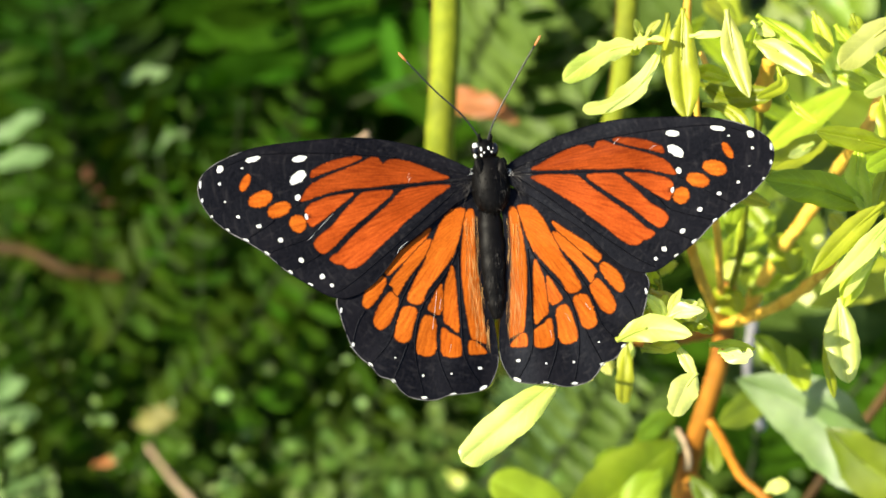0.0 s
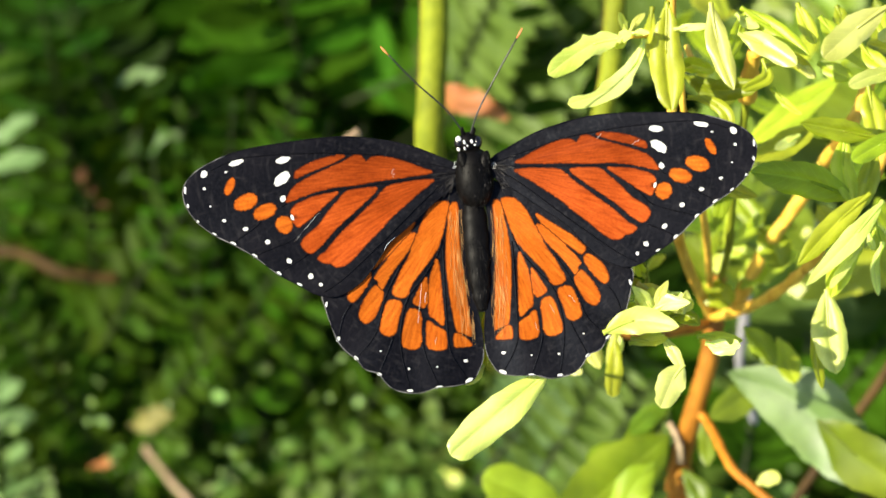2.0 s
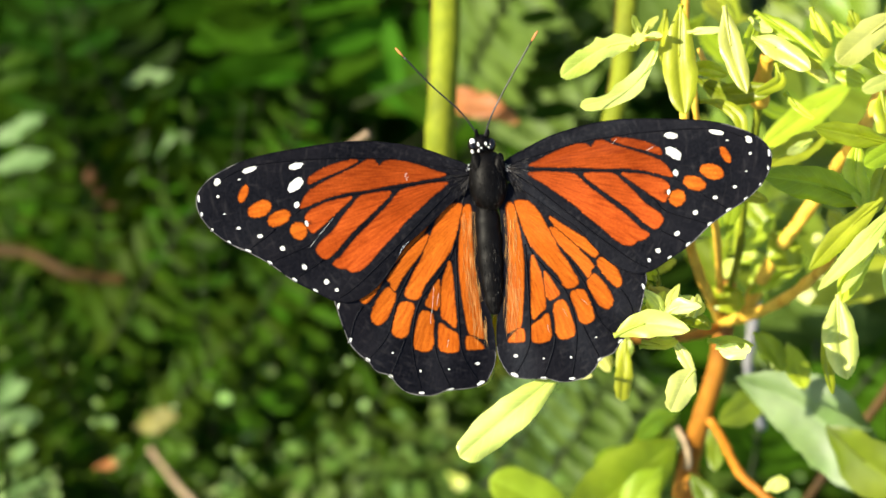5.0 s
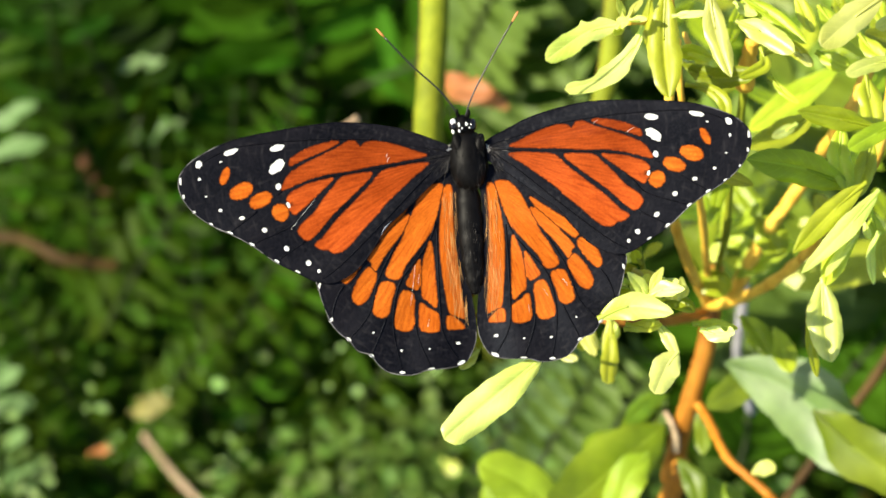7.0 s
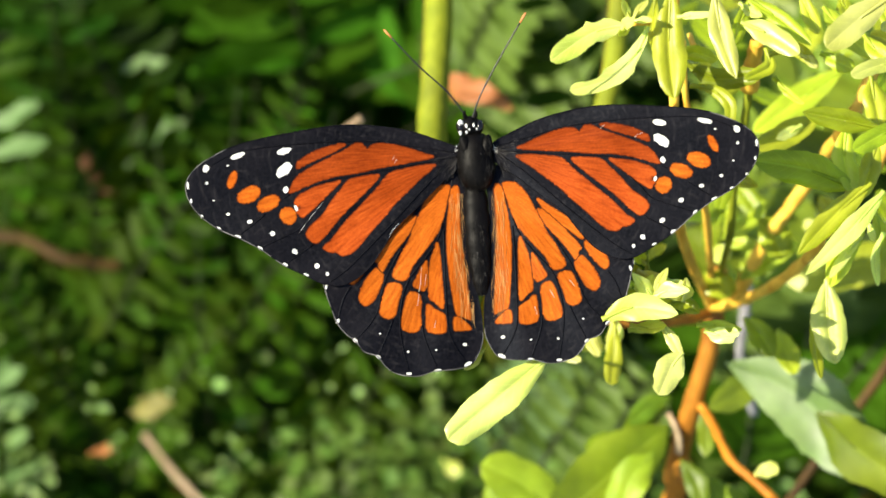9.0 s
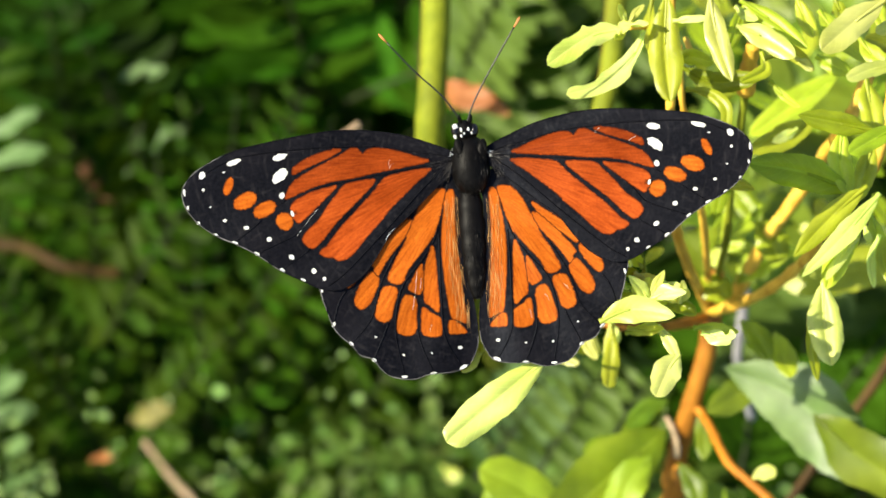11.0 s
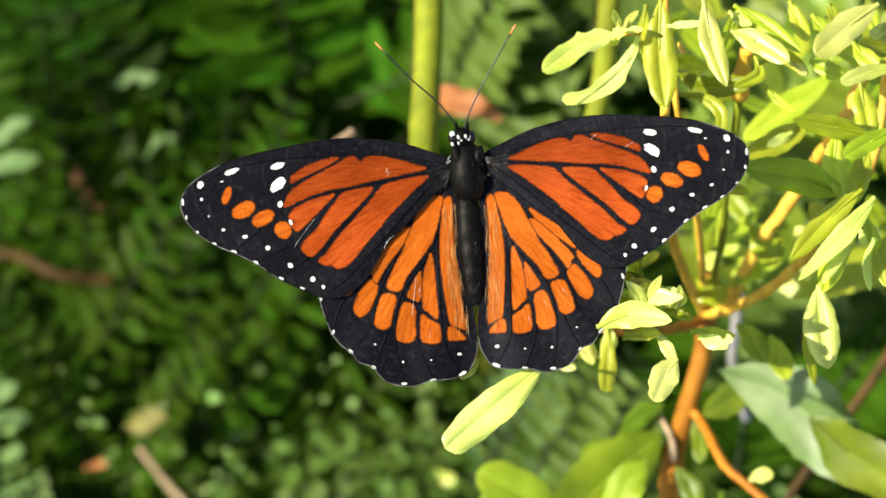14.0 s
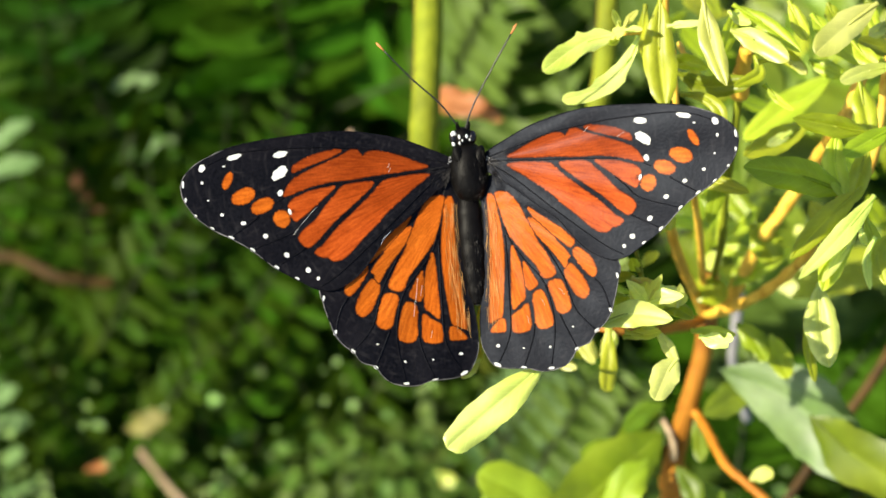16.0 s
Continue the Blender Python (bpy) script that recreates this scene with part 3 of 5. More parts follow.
def wing(name, parent, edge, cells, spots, whites, rim, veins, flip, orange, label, size=1.0):
    """One wing, cut into its black membrane, orange cells and white spots; flip: 1 for the left, -1 for the right."""
    rnd = random.Random(11)
    grow = 0.17 if name == "forewing" else 0.09
    rings = [[(p.x, p.y) for p in spline([(x, y, 0) for x, y in edge], 5, True)]]
    kinds = ["edge"]
    for c in cells:
        ring = [(p.x + 0.07 * noise.noise(p * 2.1), p.y + 0.07 * noise.noise(p * 2.1 + Vector((9, 4, 1)))) for p in spline([(x, y, 0) for x, y in c], 12, True)]
        rings.append(ring), kinds.append("orange")
        k = len(ring)
        turn_sign = 1 if sum(ring[i][0] * ring[(i + 1) % k][1] - ring[(i + 1) % k][0] * ring[i][1] for i in range(k)) > 0 else -1
        wide = []
        for i in range(k):
            d = Vector(ring[(i + 3) % k]) - Vector(ring[i - 3])
            d.normalize()
            wide.append((ring[i][0] + grow * turn_sign * d.y, ring[i][1] - grow * turn_sign * d.x))
        rings[-1] = wide
    for s in spots:
        rings.append(blot(s[0], s[1], s[2] * 0.95, s[3] * 0.95, s[4], n=34, rough=0.05)), kinds.append("spot")
    for s in whites + rim:
        k = 0.8 if s[2] > 0.9 else 0.68
        rings.append(blot(s[0], s[1], s[2] * k, s[3] * k, s[4], n=26, rough=0.14)), kinds.append("white")
    verts, faces = [], []
    for ring in rings:
        if sum(p[0] * q[1] - q[0] * p[1] for p, q in zip(ring, ring[1:] + ring[:1])) < 0:
            ring.reverse()
        faces.append(list(range(len(verts), len(verts) + len(ring))))
        verts += [Vector(p) for p in ring]
    # points a little inside each cell carry the ragged border
    for ring, kind in zip(rings, kinds):
        if kind in ("orange", "spot"):
            k = len(ring)
            for i in range(k):
                d = Vector(ring[(i + 2) % k]) - Vector(ring[i - 2])
                d.normalize()
                verts.append(Vector((ring[i][0] - 0.34 * d.y, ring[i][1] + 0.34 * d.x)))
    xs, ys = [p[0] for p in rings[0]], [p[1] for p in rings[0]]
    step = 0.9
    for i in range(int((max(xs) - min(xs)) / step)):
        for j in range(int((max(ys) - min(ys)) / step)):
            verts.append(Vector((min(xs) + (i + 0.5 + rnd.uniform(-0.2, 0.2)) * step, min(ys) + (j + 0.5 + rnd.uniform(-0.2, 0.2)) * step)))
    from mathutils.geometry import delaunay_2d_cdt
    vs, _, fs, _, _, origin = delaunay_2d_cdt(verts, [], faces, 0, 1e-4, True)
    groups = {}
    for f, o in zip(fs, origin):
        hit = [k for k in o if k > 0]
        if hit:
            whit = [k for k in hit if kinds[k] == "white"]
            groups.setdefault((whit or hit)[-1], []).append(f)
        elif 0 in o:
            groups.setdefault(0, []).append(f)

    def sheet(faces_of):
        bm = bmesh.new()
        uvl = bm.loops.layers.uv.verify()
        riml = bm.loops.layers.uv.new("rim")
        edges = [tuple(sorted((f[i - 1], f[i]))) for f in faces_of for i in range(len(f))]
        twice = {}
        for e in edges:
            twice[e] = twice.get(e, 0) + 1
        border = {k for e, c in twice.items() if c == 1 for k in e}
        made = {}
        for f in faces_of:
            q = []
            for k in f:
                if k not in made:
                    x, y = vs[k]
                    made[k] = bm.verts.new(Vector((x * flip, y, camber(x, y))) * (size / 1000))
                q.append(made[k])
            fc = bm.faces.new(q if flip > 0 else q[::-1])
            for lp, k in zip(fc.loops, f if flip > 0 else f[::-1]):
                x, y = vs[k]
                lp[uvl].uv = (math.hypot(x, y) / 1000, 0.03 * math.atan2(y, -x))
                lp[riml].uv = (0.0 if k in border else 1.0, 0.0)
        return bm

    bm = sheet(groups[0])
    strands = []
    for line in veins:
        run = []
        for q in spline([(x, y, 0) for x, y in line], 10) + [None]:
            if q is None or any(kind != "edge" and within(q.x, q.y, ring) for ring, kind in zip(rings, kinds)):
                if len(run) > 4:
                    strands.append((run, taper(len(run), 0.00010, 0.00007)))
                run = []
            else:
                run.append(Vector((q.x * flip, q.y, camber(q.x, q.y) + 0.05)) * (size / 1000))
    # the thickened rim
    ring = [Vector((x * flip, y, camber(x, y))) * (size / 1000) for x, y in rings[0]]
    w = part(name, bm, BLACK, parent, label)
    for p, r in strands:
        bm = bmesh.new()
        tube(bm, p, r, 6)
        part("vein", bm, BLACK, w)
    bm = bmesh.new()
    tube(bm, ring + ring[:1], 0.00007, 5, False)
    part("rim", bm, BLACK, w)
    far = max(q.length for q in ring)
    run = [q + Vector((0, 0, 0.00003)) for q in ring if q.length > 0.74 * far and (name != "forewing" or q.y < 0.004)]
    bm = bmesh.new()
    tube(bm, run, [0.00008 * (0.7 + 0.5 * noise.noise(q * 900)) for q in run], 5)
    part("fringe", bm, FRINGE, w, "pale fringe along the outer edge")
    for x0, y0, x1, y1 in SCUFFS.get((name, flip), ()):
        p = [Vector(((x0 + (x1 - x0) * f) * flip, y0 + (y1 - y0) * f + 0.12 * math.sin(f * 3), camber(x0 + (x1 - x0) * f, y0 + (y1 - y0) * f) + 0.12)) * (size / 1000) for f in (i / 6 for i in range(7))]
        bm = bmesh.new()
        tube(bm, p, [0.000006, 0.00002, 0.000012, 0.00002, 0.00001, 0.00002, 0.000006], 5)
        part("scuff", bm, WHITE, w, "pale scratch")
    for k, fcs in groups.items():
        if k:
            if kinds[k] == "orange":
                part("orange_cell", sheet(fcs), orange, w)
            elif kinds[k] == "spot":
                part("orange_spot", sheet(fcs), AMBER, w)
            else:
                part("white_spot", sheet(fcs), WHITE, w)
    return w


def ellipsoid(bm, c, r, axis_tilt=0.0, seg=20, rings=14, power=1.0, ridges=0, depth=0.0, thin=0.0):
    top = []
    ct, st = math.cos(axis_tilt), math.sin(axis_tilt)
    for i in range(rings + 1):
        a = math.pi * i / rings
        rad = math.sin(a) ** power * (1 + depth * math.sin(ridges * a * 2)) * (1 - thin * i / rings)
        row = []
        for k in range(seg):
            b = k * math.tau / seg
            x, y, z = r[0] * rad * math.cos(b), r[1] * math.cos(a), r[2] * rad * math.sin(b)
            row.append(bm.verts.new((c[0] + x * ct - y * st, c[1] + x * st + y * ct, c[2] + z)))
        top.append(row)
    for r0, r1 in zip(top, top[1:]):
        for k in range(seg):
            bm.faces.new((r0[k], r0[(k + 1) % seg], r1[(k + 1) % seg], r1[k]))
    bmesh.ops.remove_doubles(bm, verts=bm.verts, dist=1e-7)


def hairs(bm, count, where, length, rnd):
    """Fine tapering hairs; where(rnd) gives root and direction."""
    for _ in range(count):
        p, d = where(rnd)
        d = d.normalized()
        l = length * rnd.uniform(0.5, 1.2)
        s = d.cross(Vector((rnd.uniform(-1, 1), rnd.uniform(-1, 1), rnd.uniform(-1, 1)))).normalized() * 0.00002
        mid = p + d * l * 0.55 + Vector((0, -0.0001, 0))
        a, b, c, e = bm.verts.new(p - s), bm.verts.new(p + s), bm.verts.new(mid + s * 0.7), bm.verts.new(mid - s * 0.7)
        t = bm.verts.new(p + d * l + Vector((0, -0.0003, 0)))
        bm.faces.new((a, b, c, e))
        bm.faces.new((e, c, t))


FLY = V(3.3, 11.2, 0)
FRAME = Matrix.Rotation(radians(90) - TILT, 4, "X")       # right, up in the view and toward the lens
butterfly = base("butterfly", Matrix.Translation(FLY) @ FRAME, "orange and black butterfly with white spots perched on a leafy shoot", "butterfly")


def mm(x, y, z=0.0):
    return Vector((x, y, z)) / 1000


def build_butterfly():
    rnd = random.Random(3)
    tilt = radians(4.3)
    # thorax
    bm = bmesh.new()
    ellipsoid(bm, mm(0, 0.2, 0), mm(2.55, 3.9, 2.3), tilt, power=0.8)
    def on_thorax(r):
        a, b = r.uniform(0.2, math.pi - 0.2), r.uniform(0, math.pi)
        n = Vector((math.sin(a) * math.cos(b), math.cos(a) * 0.7, math.sin(a) * math.sin(b)))
        return Vector((n.x * 2.3, math.cos(a) * 3.8 + 0.2, n.z * 2.2)) / 1000, n + Vector((0, -0.9, 0))
    hairs(bm, 900, on_thorax, 0.0006, rnd)
    thorax = part("thorax", bm, FUR, butterfly, "black furry thorax")
    bm = bmesh.new()
    def on_flank(r):
        p, n = on_thorax(r)
        return (p, n) if abs(n.x) > 0.5 or r.random() < 0.2 else on_flank(r)
    hairs(bm, 150, on_flank, 0.0006, rnd)
    part("pale_hairs", bm, GREYHAIR, thorax, "grey hairs along the flanks")
    for s in (-1, 1):
        bm = bmesh.new()
        ellipsoid(bm, mm(s * 1.35, 2.2, 1.35), mm(0.7, 1.5, 0.55), tilt - s * 0.25, 12, 8)
        hairs(bm, 60, lambda r: (Vector((s * 1.35 + r.uniform(-0.5, 0.5), 2.2 + r.uniform(-1.2, 1.2), 1.75)) / 1000, Vector((s * 0.6, -0.9, 0.6))), 0.0008, rnd)
        part("shoulder_tuft", bm, FUR, thorax)
        bm = bmesh.new()
        hairs(bm, 14, lambda r: (Vector((s * 2.35 + r.uniform(-0.15, 0.15), 1.9 + r.uniform(-0.45, 0.45), 1.0)) / 1000, Vector((s * 1.0, r.uniform(-0.5, 0.3), 0.5))), 0.0006, rnd)
        part("white_tuft", bm, WHITE, thorax, "white hairs beside the wing root")
    # abdomen
    bm = bmesh.new()
    ellipsoid(bm, mm(0.35, -9.6, -0.5), mm(2.15, 7.5, 1.8), tilt, seg=20, rings=36, power=0.6, ridges=8, depth=0.05, thin=0.4)
    def on_abdomen(r):
        a, b = r.uniform(0.2, math.pi - 0.2), r.uniform(0, math.pi)
        n = Vector((math.sin(a) * math.cos(b), math.cos(a) * 0.3, math.sin(a) * math.sin(b)))
        y = math.cos(a) * 7.2
        return Vector((0.35 + n.x * 1.45 - y * math.sin(tilt), y - 9.6, n.z * 1.5 - 0.5)) / 1000, n * 0.7 + Vector((0, -1, 0))
    hairs(bm, 700, on_abdomen, 0.00045, rnd)
    belly = part("abdomen", bm, FUR, butterfly, "black velvety abdomen")
    bm = bmesh.new()
    hairs(bm, 220, on_abdomen, 0.00045, rnd)
    part("pale_hairs", bm, GREYHAIR, belly, "grey hairs")
    # head
    bm = bmesh.new()
    ellipsoid(bm, mm(-0.75, 4.75, 0.1), mm(1.35, 1.35, 1.3), 0)
    def on_head(r):
        a, b = r.uniform(0.2, math.pi - 0.2), r.uniform(0, math.pi)
        n = Vector((math.sin(a) * math.cos(b), math.cos(a), math.sin(a) * math.sin(b)))
        return Vector((n.x * 1.3 - 0.75, n.y * 1.3 + 4.75, n.z * 1.25 + 0.1)) / 1000, n
    hairs(bm, 260, on_head, 0.0005, rnd)
    head = part("head", bm, FUR, butterfly, "black head dotted with white")
    for s in (-1, 1):
        bm = bmesh.new()
        ellipsoid(bm, mm(-0.75 + s * 1.2, 4.75, 0.45), mm(0.62, 0.88, 0.78), 0)
        part("eye", bm, EYE, head, "round dark eye")
        bm = bmesh.new()
        p = spline([mm(-0.75 + s * 0.5, 5.6, 0.4), mm(-0.75 + s * 0.75, 6.3, 0.9), mm(-0.75 + s * 0.7, 6.7, 1.2)], 4)
        tube(bm, p, taper(len(p), 0.00035, 0.00012), 7)
        part("palp", bm, FUR, head)
    for x, y, r, tall in ((-2.0, 5.15, 0.38, 1.1), (-2.0, 3.9, 0.22, 1.5), (-1.25, 4.75, 0.16, 1.9), (-0.85, 4.3, 0.13, 1.2), (-0.3, 4.85, 0.16, 1.7), (0.1, 4.4, 0.13, 1.2), (-1.2, 3.95, 0.15, 1.5)):
        bm = bmesh.new()
        d = math.hypot(x + 0.75, y - 4.75)
        ellipsoid(bm, mm(x, y, 0.2 + 1.35 * math.sqrt(max(0.06, 1 - (d / 1.75) ** 2))), mm(r, r * tall, 0.13), 0.2, 8, 6)
        part("white_dot", bm, WHITE, head)
    for s, pts in ((-1, ((-1.15, 5.75, 0.6), (-3.6, 9.0, 1.4), (-7.4, 12.4, 2.2), (-11.85, 17.0, 3.0))), (1, ((-0.45, 5.8, 0.6), (0.6, 8.8, 1.4), (3.1, 13.6, 2.2), (6.3, 19.2, 3.0)))):
        p = spline([mm(*q) for q in pts], 10)
        bm = bmesh.new()
        tube(bm, p[:-3], [0.0001 * (1 + 0.15 * (k % 2)) for k in range(len(p) - 3)], 7)
        ant = part("antenna", bm, FEELER, butterfly, "thin black antenna with an orange tip")
        bm = bmesh.new()
        tube(bm, p[-4:], [0.0001, 0.00014, 0.00016, 0.00007], 7)
        part("club", bm, CLUB, ant)
    # legs reach back to the shoot
    for s, y0, foot in ((-1, 1.0, (-2.2, -1.5, -6.0)), (1, 1.0, (2.4, -2.5, -6.0)), (-1, -1.5, (-2.0, -6.5, -6.0)), (1, -1.5, (2.6, -7.0, -6.0))):
        p = spline([mm(s * 1.0, y0, -1.6), mm(s * 2.3, y0 - 1.0, -3.2), mm(*foot)], 5)
        bm = bmesh.new()
        tube(bm, p, taper(len(p), 0.0003, 0.00014), 6)
        part("leg", bm, FUR, butterfly)
    fore_cells = (FORE_CELL_A, FORE_CELL_B, FORE_CELL_C, FORE_CELL_D, FORE_CELL_E)
    hind_cells = (HIND_CELL_A, HIND_CELL_B, HIND_CELL_C, HIND_CELL_D, HIND_CELL_E, HIND_CELL_F, HIND_CELL_G, HIND_CELL_H, HIND_CELL_I, HIND_CELL_J, HIND_CELL_K, HIND_CELL_L)
    made = {}
    for flip in (1, -1):
        made["fore", flip] = wing("forewing", butterfly, FORE_EDGE, fore_cells, FORE_SPOTS, FORE_WHITE, FORE_RIM, FORE_VEINS, flip, ORANGE, "black forewing with orange cells and white dots", 0.99 if flip > 0 else 0.955)
        hw = made["hind", flip] = wing("hindwing", butterfly, HIND_EDGE, hind_cells, [], HIND_WHITE, HIND_RIM, HIND_VEINS, flip, AMBER, "scalloped black hindwing with orange cells", 0.995 if flip > 0 else 0.96)
        bm = bmesh.new()
        def on_edge(r):
            f = r.random()
            return Vector((flip * (r.uniform(-1.5, 0.35) + 1.6 * f * f), -1 - 15 * f, 0.1 + camber(0, -15 * f))) / 1000, Vector((flip * r.uniform(-0.12, 0.22), -1, r.uniform(-0.02, 0.14)))
        hairs(bm, 170, on_edge, 0.0026, rnd)
        part("hair_fringe", bm, GOLDEN, hw, "golden hairs along the inner edge")
        bm = bmesh.new()
        def on_root(r):
            a = r.uniform(-1.2, 0.5)
            f = r.uniform(0.2, 3.2)
            return Vector((-flip * f * math.cos(a), f * math.sin(a), 0.2)) / 1000, Vector((-flip * math.cos(a), math.sin(a), 0.25))
        hairs(bm, 150, on_root, 0.0009, rnd)
        part("root_hairs", bm, GREYHAIR, made["fore", flip], "grey hairs at the root of the wing")
    return made


WINGS = build_butterfly()

# ---- the shrub with the bright leaves ----
shrub = base("shrub", Matrix.Identity(4), "leafy shrub with yellow-green narrow leaves on orange twigs", "shrub")


def build_shrub():
    root = V(38.7, -22.4, 95)
    foot = footed(root.x - 0.03, root.y + 0.03)
    twig(shrub, [SEE(1264, 470, 96), SEE(1260, 545, 98), SEE(1250, 610, 101), SEE(1237, 660, 104), SEE(1220, 715, 108), SEE(1203, 775, 113), SEE(1188, 840, 119), SEE(1172, 910, 126), Vector((foot.x + 0.005, foot.y, 0.14)), foot - Vector((0, 0, 0.01))], 1.5, 1.9, STEM, "stem", 0.05, 8, "orange-brown woody stem")
    # side twigs
    twig(shrub, [SEE(1020, 548, 66), SEE(985, 530, 64), SEE(955, 508, 58), SEE(930, 486, 40), SEE(914, 470, 20), SEE(908, 456, 10), SEE(912, 430, 7)], 0.5, 0.3, STALK)
    twig(shrub, [SEE(1256, 540, 96), SEE(1300, 530, 86), SEE(1346, 512, 70), SEE(1400, 474, 52), SEE(1445, 425, 34), SEE(1500, 340, 32), SEE(1540, 300, 30), SEE(1562, 240, 28), SEE(1580, 120, 28), SEE(1600, -30, 28)], 1.0, 0.6, TWIG, knots=0.2)
    twig(shrub, [SEE(1222, 700, 107), SEE(1240, 722, 106), SEE(1258, 752, 102), SEE(1276, 790, 97), SEE(1294, 818, 94), SEE(1322, 842, 92), SEE(1356, 872, 90), SEE(1400, 915, 90)], 0.8, 0.7, RUSTY)
    twig(shrub, [SEE(1250, 534, 96), SEE(1238, 508, 84), SEE(1216, 462, 66), SEE(1194, 392, 48), SEE(1186, 300, 36), SEE(1184, 200, 24), SEE(1188, 100, 23), SEE(1186, -10, 22), SEE(1190, -60, 22)], 0.8, 0.55, TWIG)
    twig(shrub, [SEE(1254, 520, 96), SEE(1248, 432, 66), SEE(1240, 362, 48), SEE(1224, 262, 36), SEE(1204, 162, 27), SEE(1200, 70, 26)], 0.62, 0.42, TWIG)
    twig(shrub, [SEE(1262, 500, 96), SEE(1284, 420, 64), SEE(1292, 330, 50), SEE(1306, 240, 39), SEE(1318, 150, 34), SEE(1330, 70, 33)], 0.6, 0.55, STALK)
    twig(shrub, [SEE(1290, 536, 92), SEE(1340, 440, 80), SEE(1376, 384, 68), SEE(1424, 318, 64), SEE(1460, 262, 60), SEE(1500, 206, 40), SEE(1530, 140, 40), SEE(1560, 60, 36)], 1.15, 0.9, TWIG)
    twig(shrub, [SEE(1186, 20, 23), SEE(1150, 36, 20), SEE(1112, 40, 17)], 0.5, 0.35, TWIG)
    twig(shrub, [SEE(1318, 150, 34), SEE(1326, 100, 26), SEE(1332, 70, 22)], 1.3, 0.9, TWIG)
    twig(shrub, [SEE(1212, 60, 26), SEE(1222, 84, 24), SEE(1240, 104, 23)], 0.4, 0.3, TWIG)
    # leaves of the upper twigs
    # P and O: leaf colours with sun and with shade put in
    P, L, O, G = LEAF_SUNLIT, LEAF, LEAF_SHADED, LEAF_SHEEN
    S = shoot_leaf

    def U(mat, wide, w, turn, *pts, **more):
        return S(mat, wide, w + 14, turn, *pts, **more)

    U(P, 46, 0, 0, (1100, 44), (1040, 57), (966, 108), fold=0.35, blunt=1.0, bite=0.35, label="pale leaf with a bitten edge")
    U(P, 37, -1, 5, (1138, 46), (1114, 98), (1070, 138), (1000, 160), fold=0.35, blunt=1.3, bite=0.4, label="pale curved leaf with a bitten edge")
    U(P, 14, 0, 0, (1106, 36), (1100, 18), (1092, -2), fold=0.5)
    U(P, 14, 0, 10, (1112, 32), (1122, 16), (1138, 0), fold=0.5)
    U(P, 14, -1, 0, (1114, 36), (1130, 34), (1145, 36), fold=0.5)
    U(P, 24, -2, 0, (1093, 50), (1100, 42), (1112, 40), fold=0.3, blunt=1.2)
    U(L, 16, 1, 0, (1104, 44), (1096, 54), (1086, 62))
    U(L, 60, 0, 0, (1178, -20), (1175, 80), (1184, 174), fold=0.85, blunt=0.6, label="long yellow-green leaf folded along its rib")
    U(L, 26, 6, 30, (1152, -10), (1146, 40), (1150, 84), fold=0.6)
    U(P, 14, -1, 0, (1190, 29), (1215, 26), (1250, 24), fold=0.4, blunt=1.0)
    U(P, 42, -4, 10, (1254, -18), (1268, 60), (1294, 137), fold=0.8, blunt=0.2)
    U(L, 30, 4, -20, (1318, -4), (1302, 40), (1288, 80), fold=0.7)
    U(O, 40, 8, 10, (1206, 112), (1265, 138), (1340, 128), fold=0.5, blunt=0.9)
    U(L, 30, 6, 30, (1190, 96), (1220, 92), (1262, 104), fold=0.5)
    U(L, 24, 2, 10, (1212, 150), (1252, 157), (1284, 187), (1276, 246), fold=0.6, blunt=0.9, label="hooked yellow-green leaf")
    U(P, 42, -3, 0, (1302, 38), (1350, 58), (1406, 94), fold=0.45, blunt=0.8)
    U(L, 32, 0, 0, (1308, -8), (1365, 28), (1428, 78), fold=0.85)
    U(L, 26, 2, 15, (1352, 96), (1396, 84), (1440, 118), fold=0.6, blunt=0.8)
    U(P, 16, 0, 0, (1408, 96), (1424, 104), (1436, 118), fold=0.4)
    U(L, 24, 5, -10, (1346, 84), (1352, 116), (1308, 138), fold=0.7, blunt=0.8)
    U(P, 20, 1, 0, (1300, 4), (1318, 18), (1340, 28), fold=0.5)
    U(L, 30, 5, 0, (1408, -14), (1424, 24), (1440, 58), fold=0.8)
    U(L, 44, 12, -10, (1448, 10), (1482, 52), (1542, 104), fold=0.5)
    U(L, 32, 15, 0, (1444, 92), (1474, 108), (1502, 120), fold=0.5, blunt=1.0)
    U(P, 54, -5, 0, (1566, -8), (1508, 34), (1453, 82), fold=0.4, blunt=1.1, label="pale yellow leaf with a rounded tip")
    U(P, 28, -3, 0, (1600, 104), (1545, 114), (1498, 132), fold=0.35, blunt=1.3)
    U(L, 34, 4, 10, (1520, 60), (1545, 90), (1580, 110), fold=0.6)
    U(O, 30, 10, 0, (1478, -8), (1486, 12), (1494, 30), fold=0.7)
    U(P, 24, 0, 0, (1590, 22), (1566, 42), (1550, 50), fold=0.5)
    U(L, 26, 2, 0, (1560, -6), (1556, 20), (1572, 52), fold=0.7)
    U(O, 36, 8, 0, (1600, 76), (1570, 70), (1530, 58), fold=0.6)
    U(L, 52, 52, 0, (1486, 118), (1410, 172), (1326, 232), fold=0.3, blunt=0.6)
    U(L, 15, 6, 10, (1362, 136), (1386, 162), (1414, 182), fold=0.6)
    U(O, 42, -2, -10, (1550, 224), (1480, 210), (1412, 196), fold=0.75, blunt=0.2, label="green leaf with a toothed edge")
    U(L, 44, 4, 0, (1532, 132), (1540, 180), (1552, 236), fold=0.75)
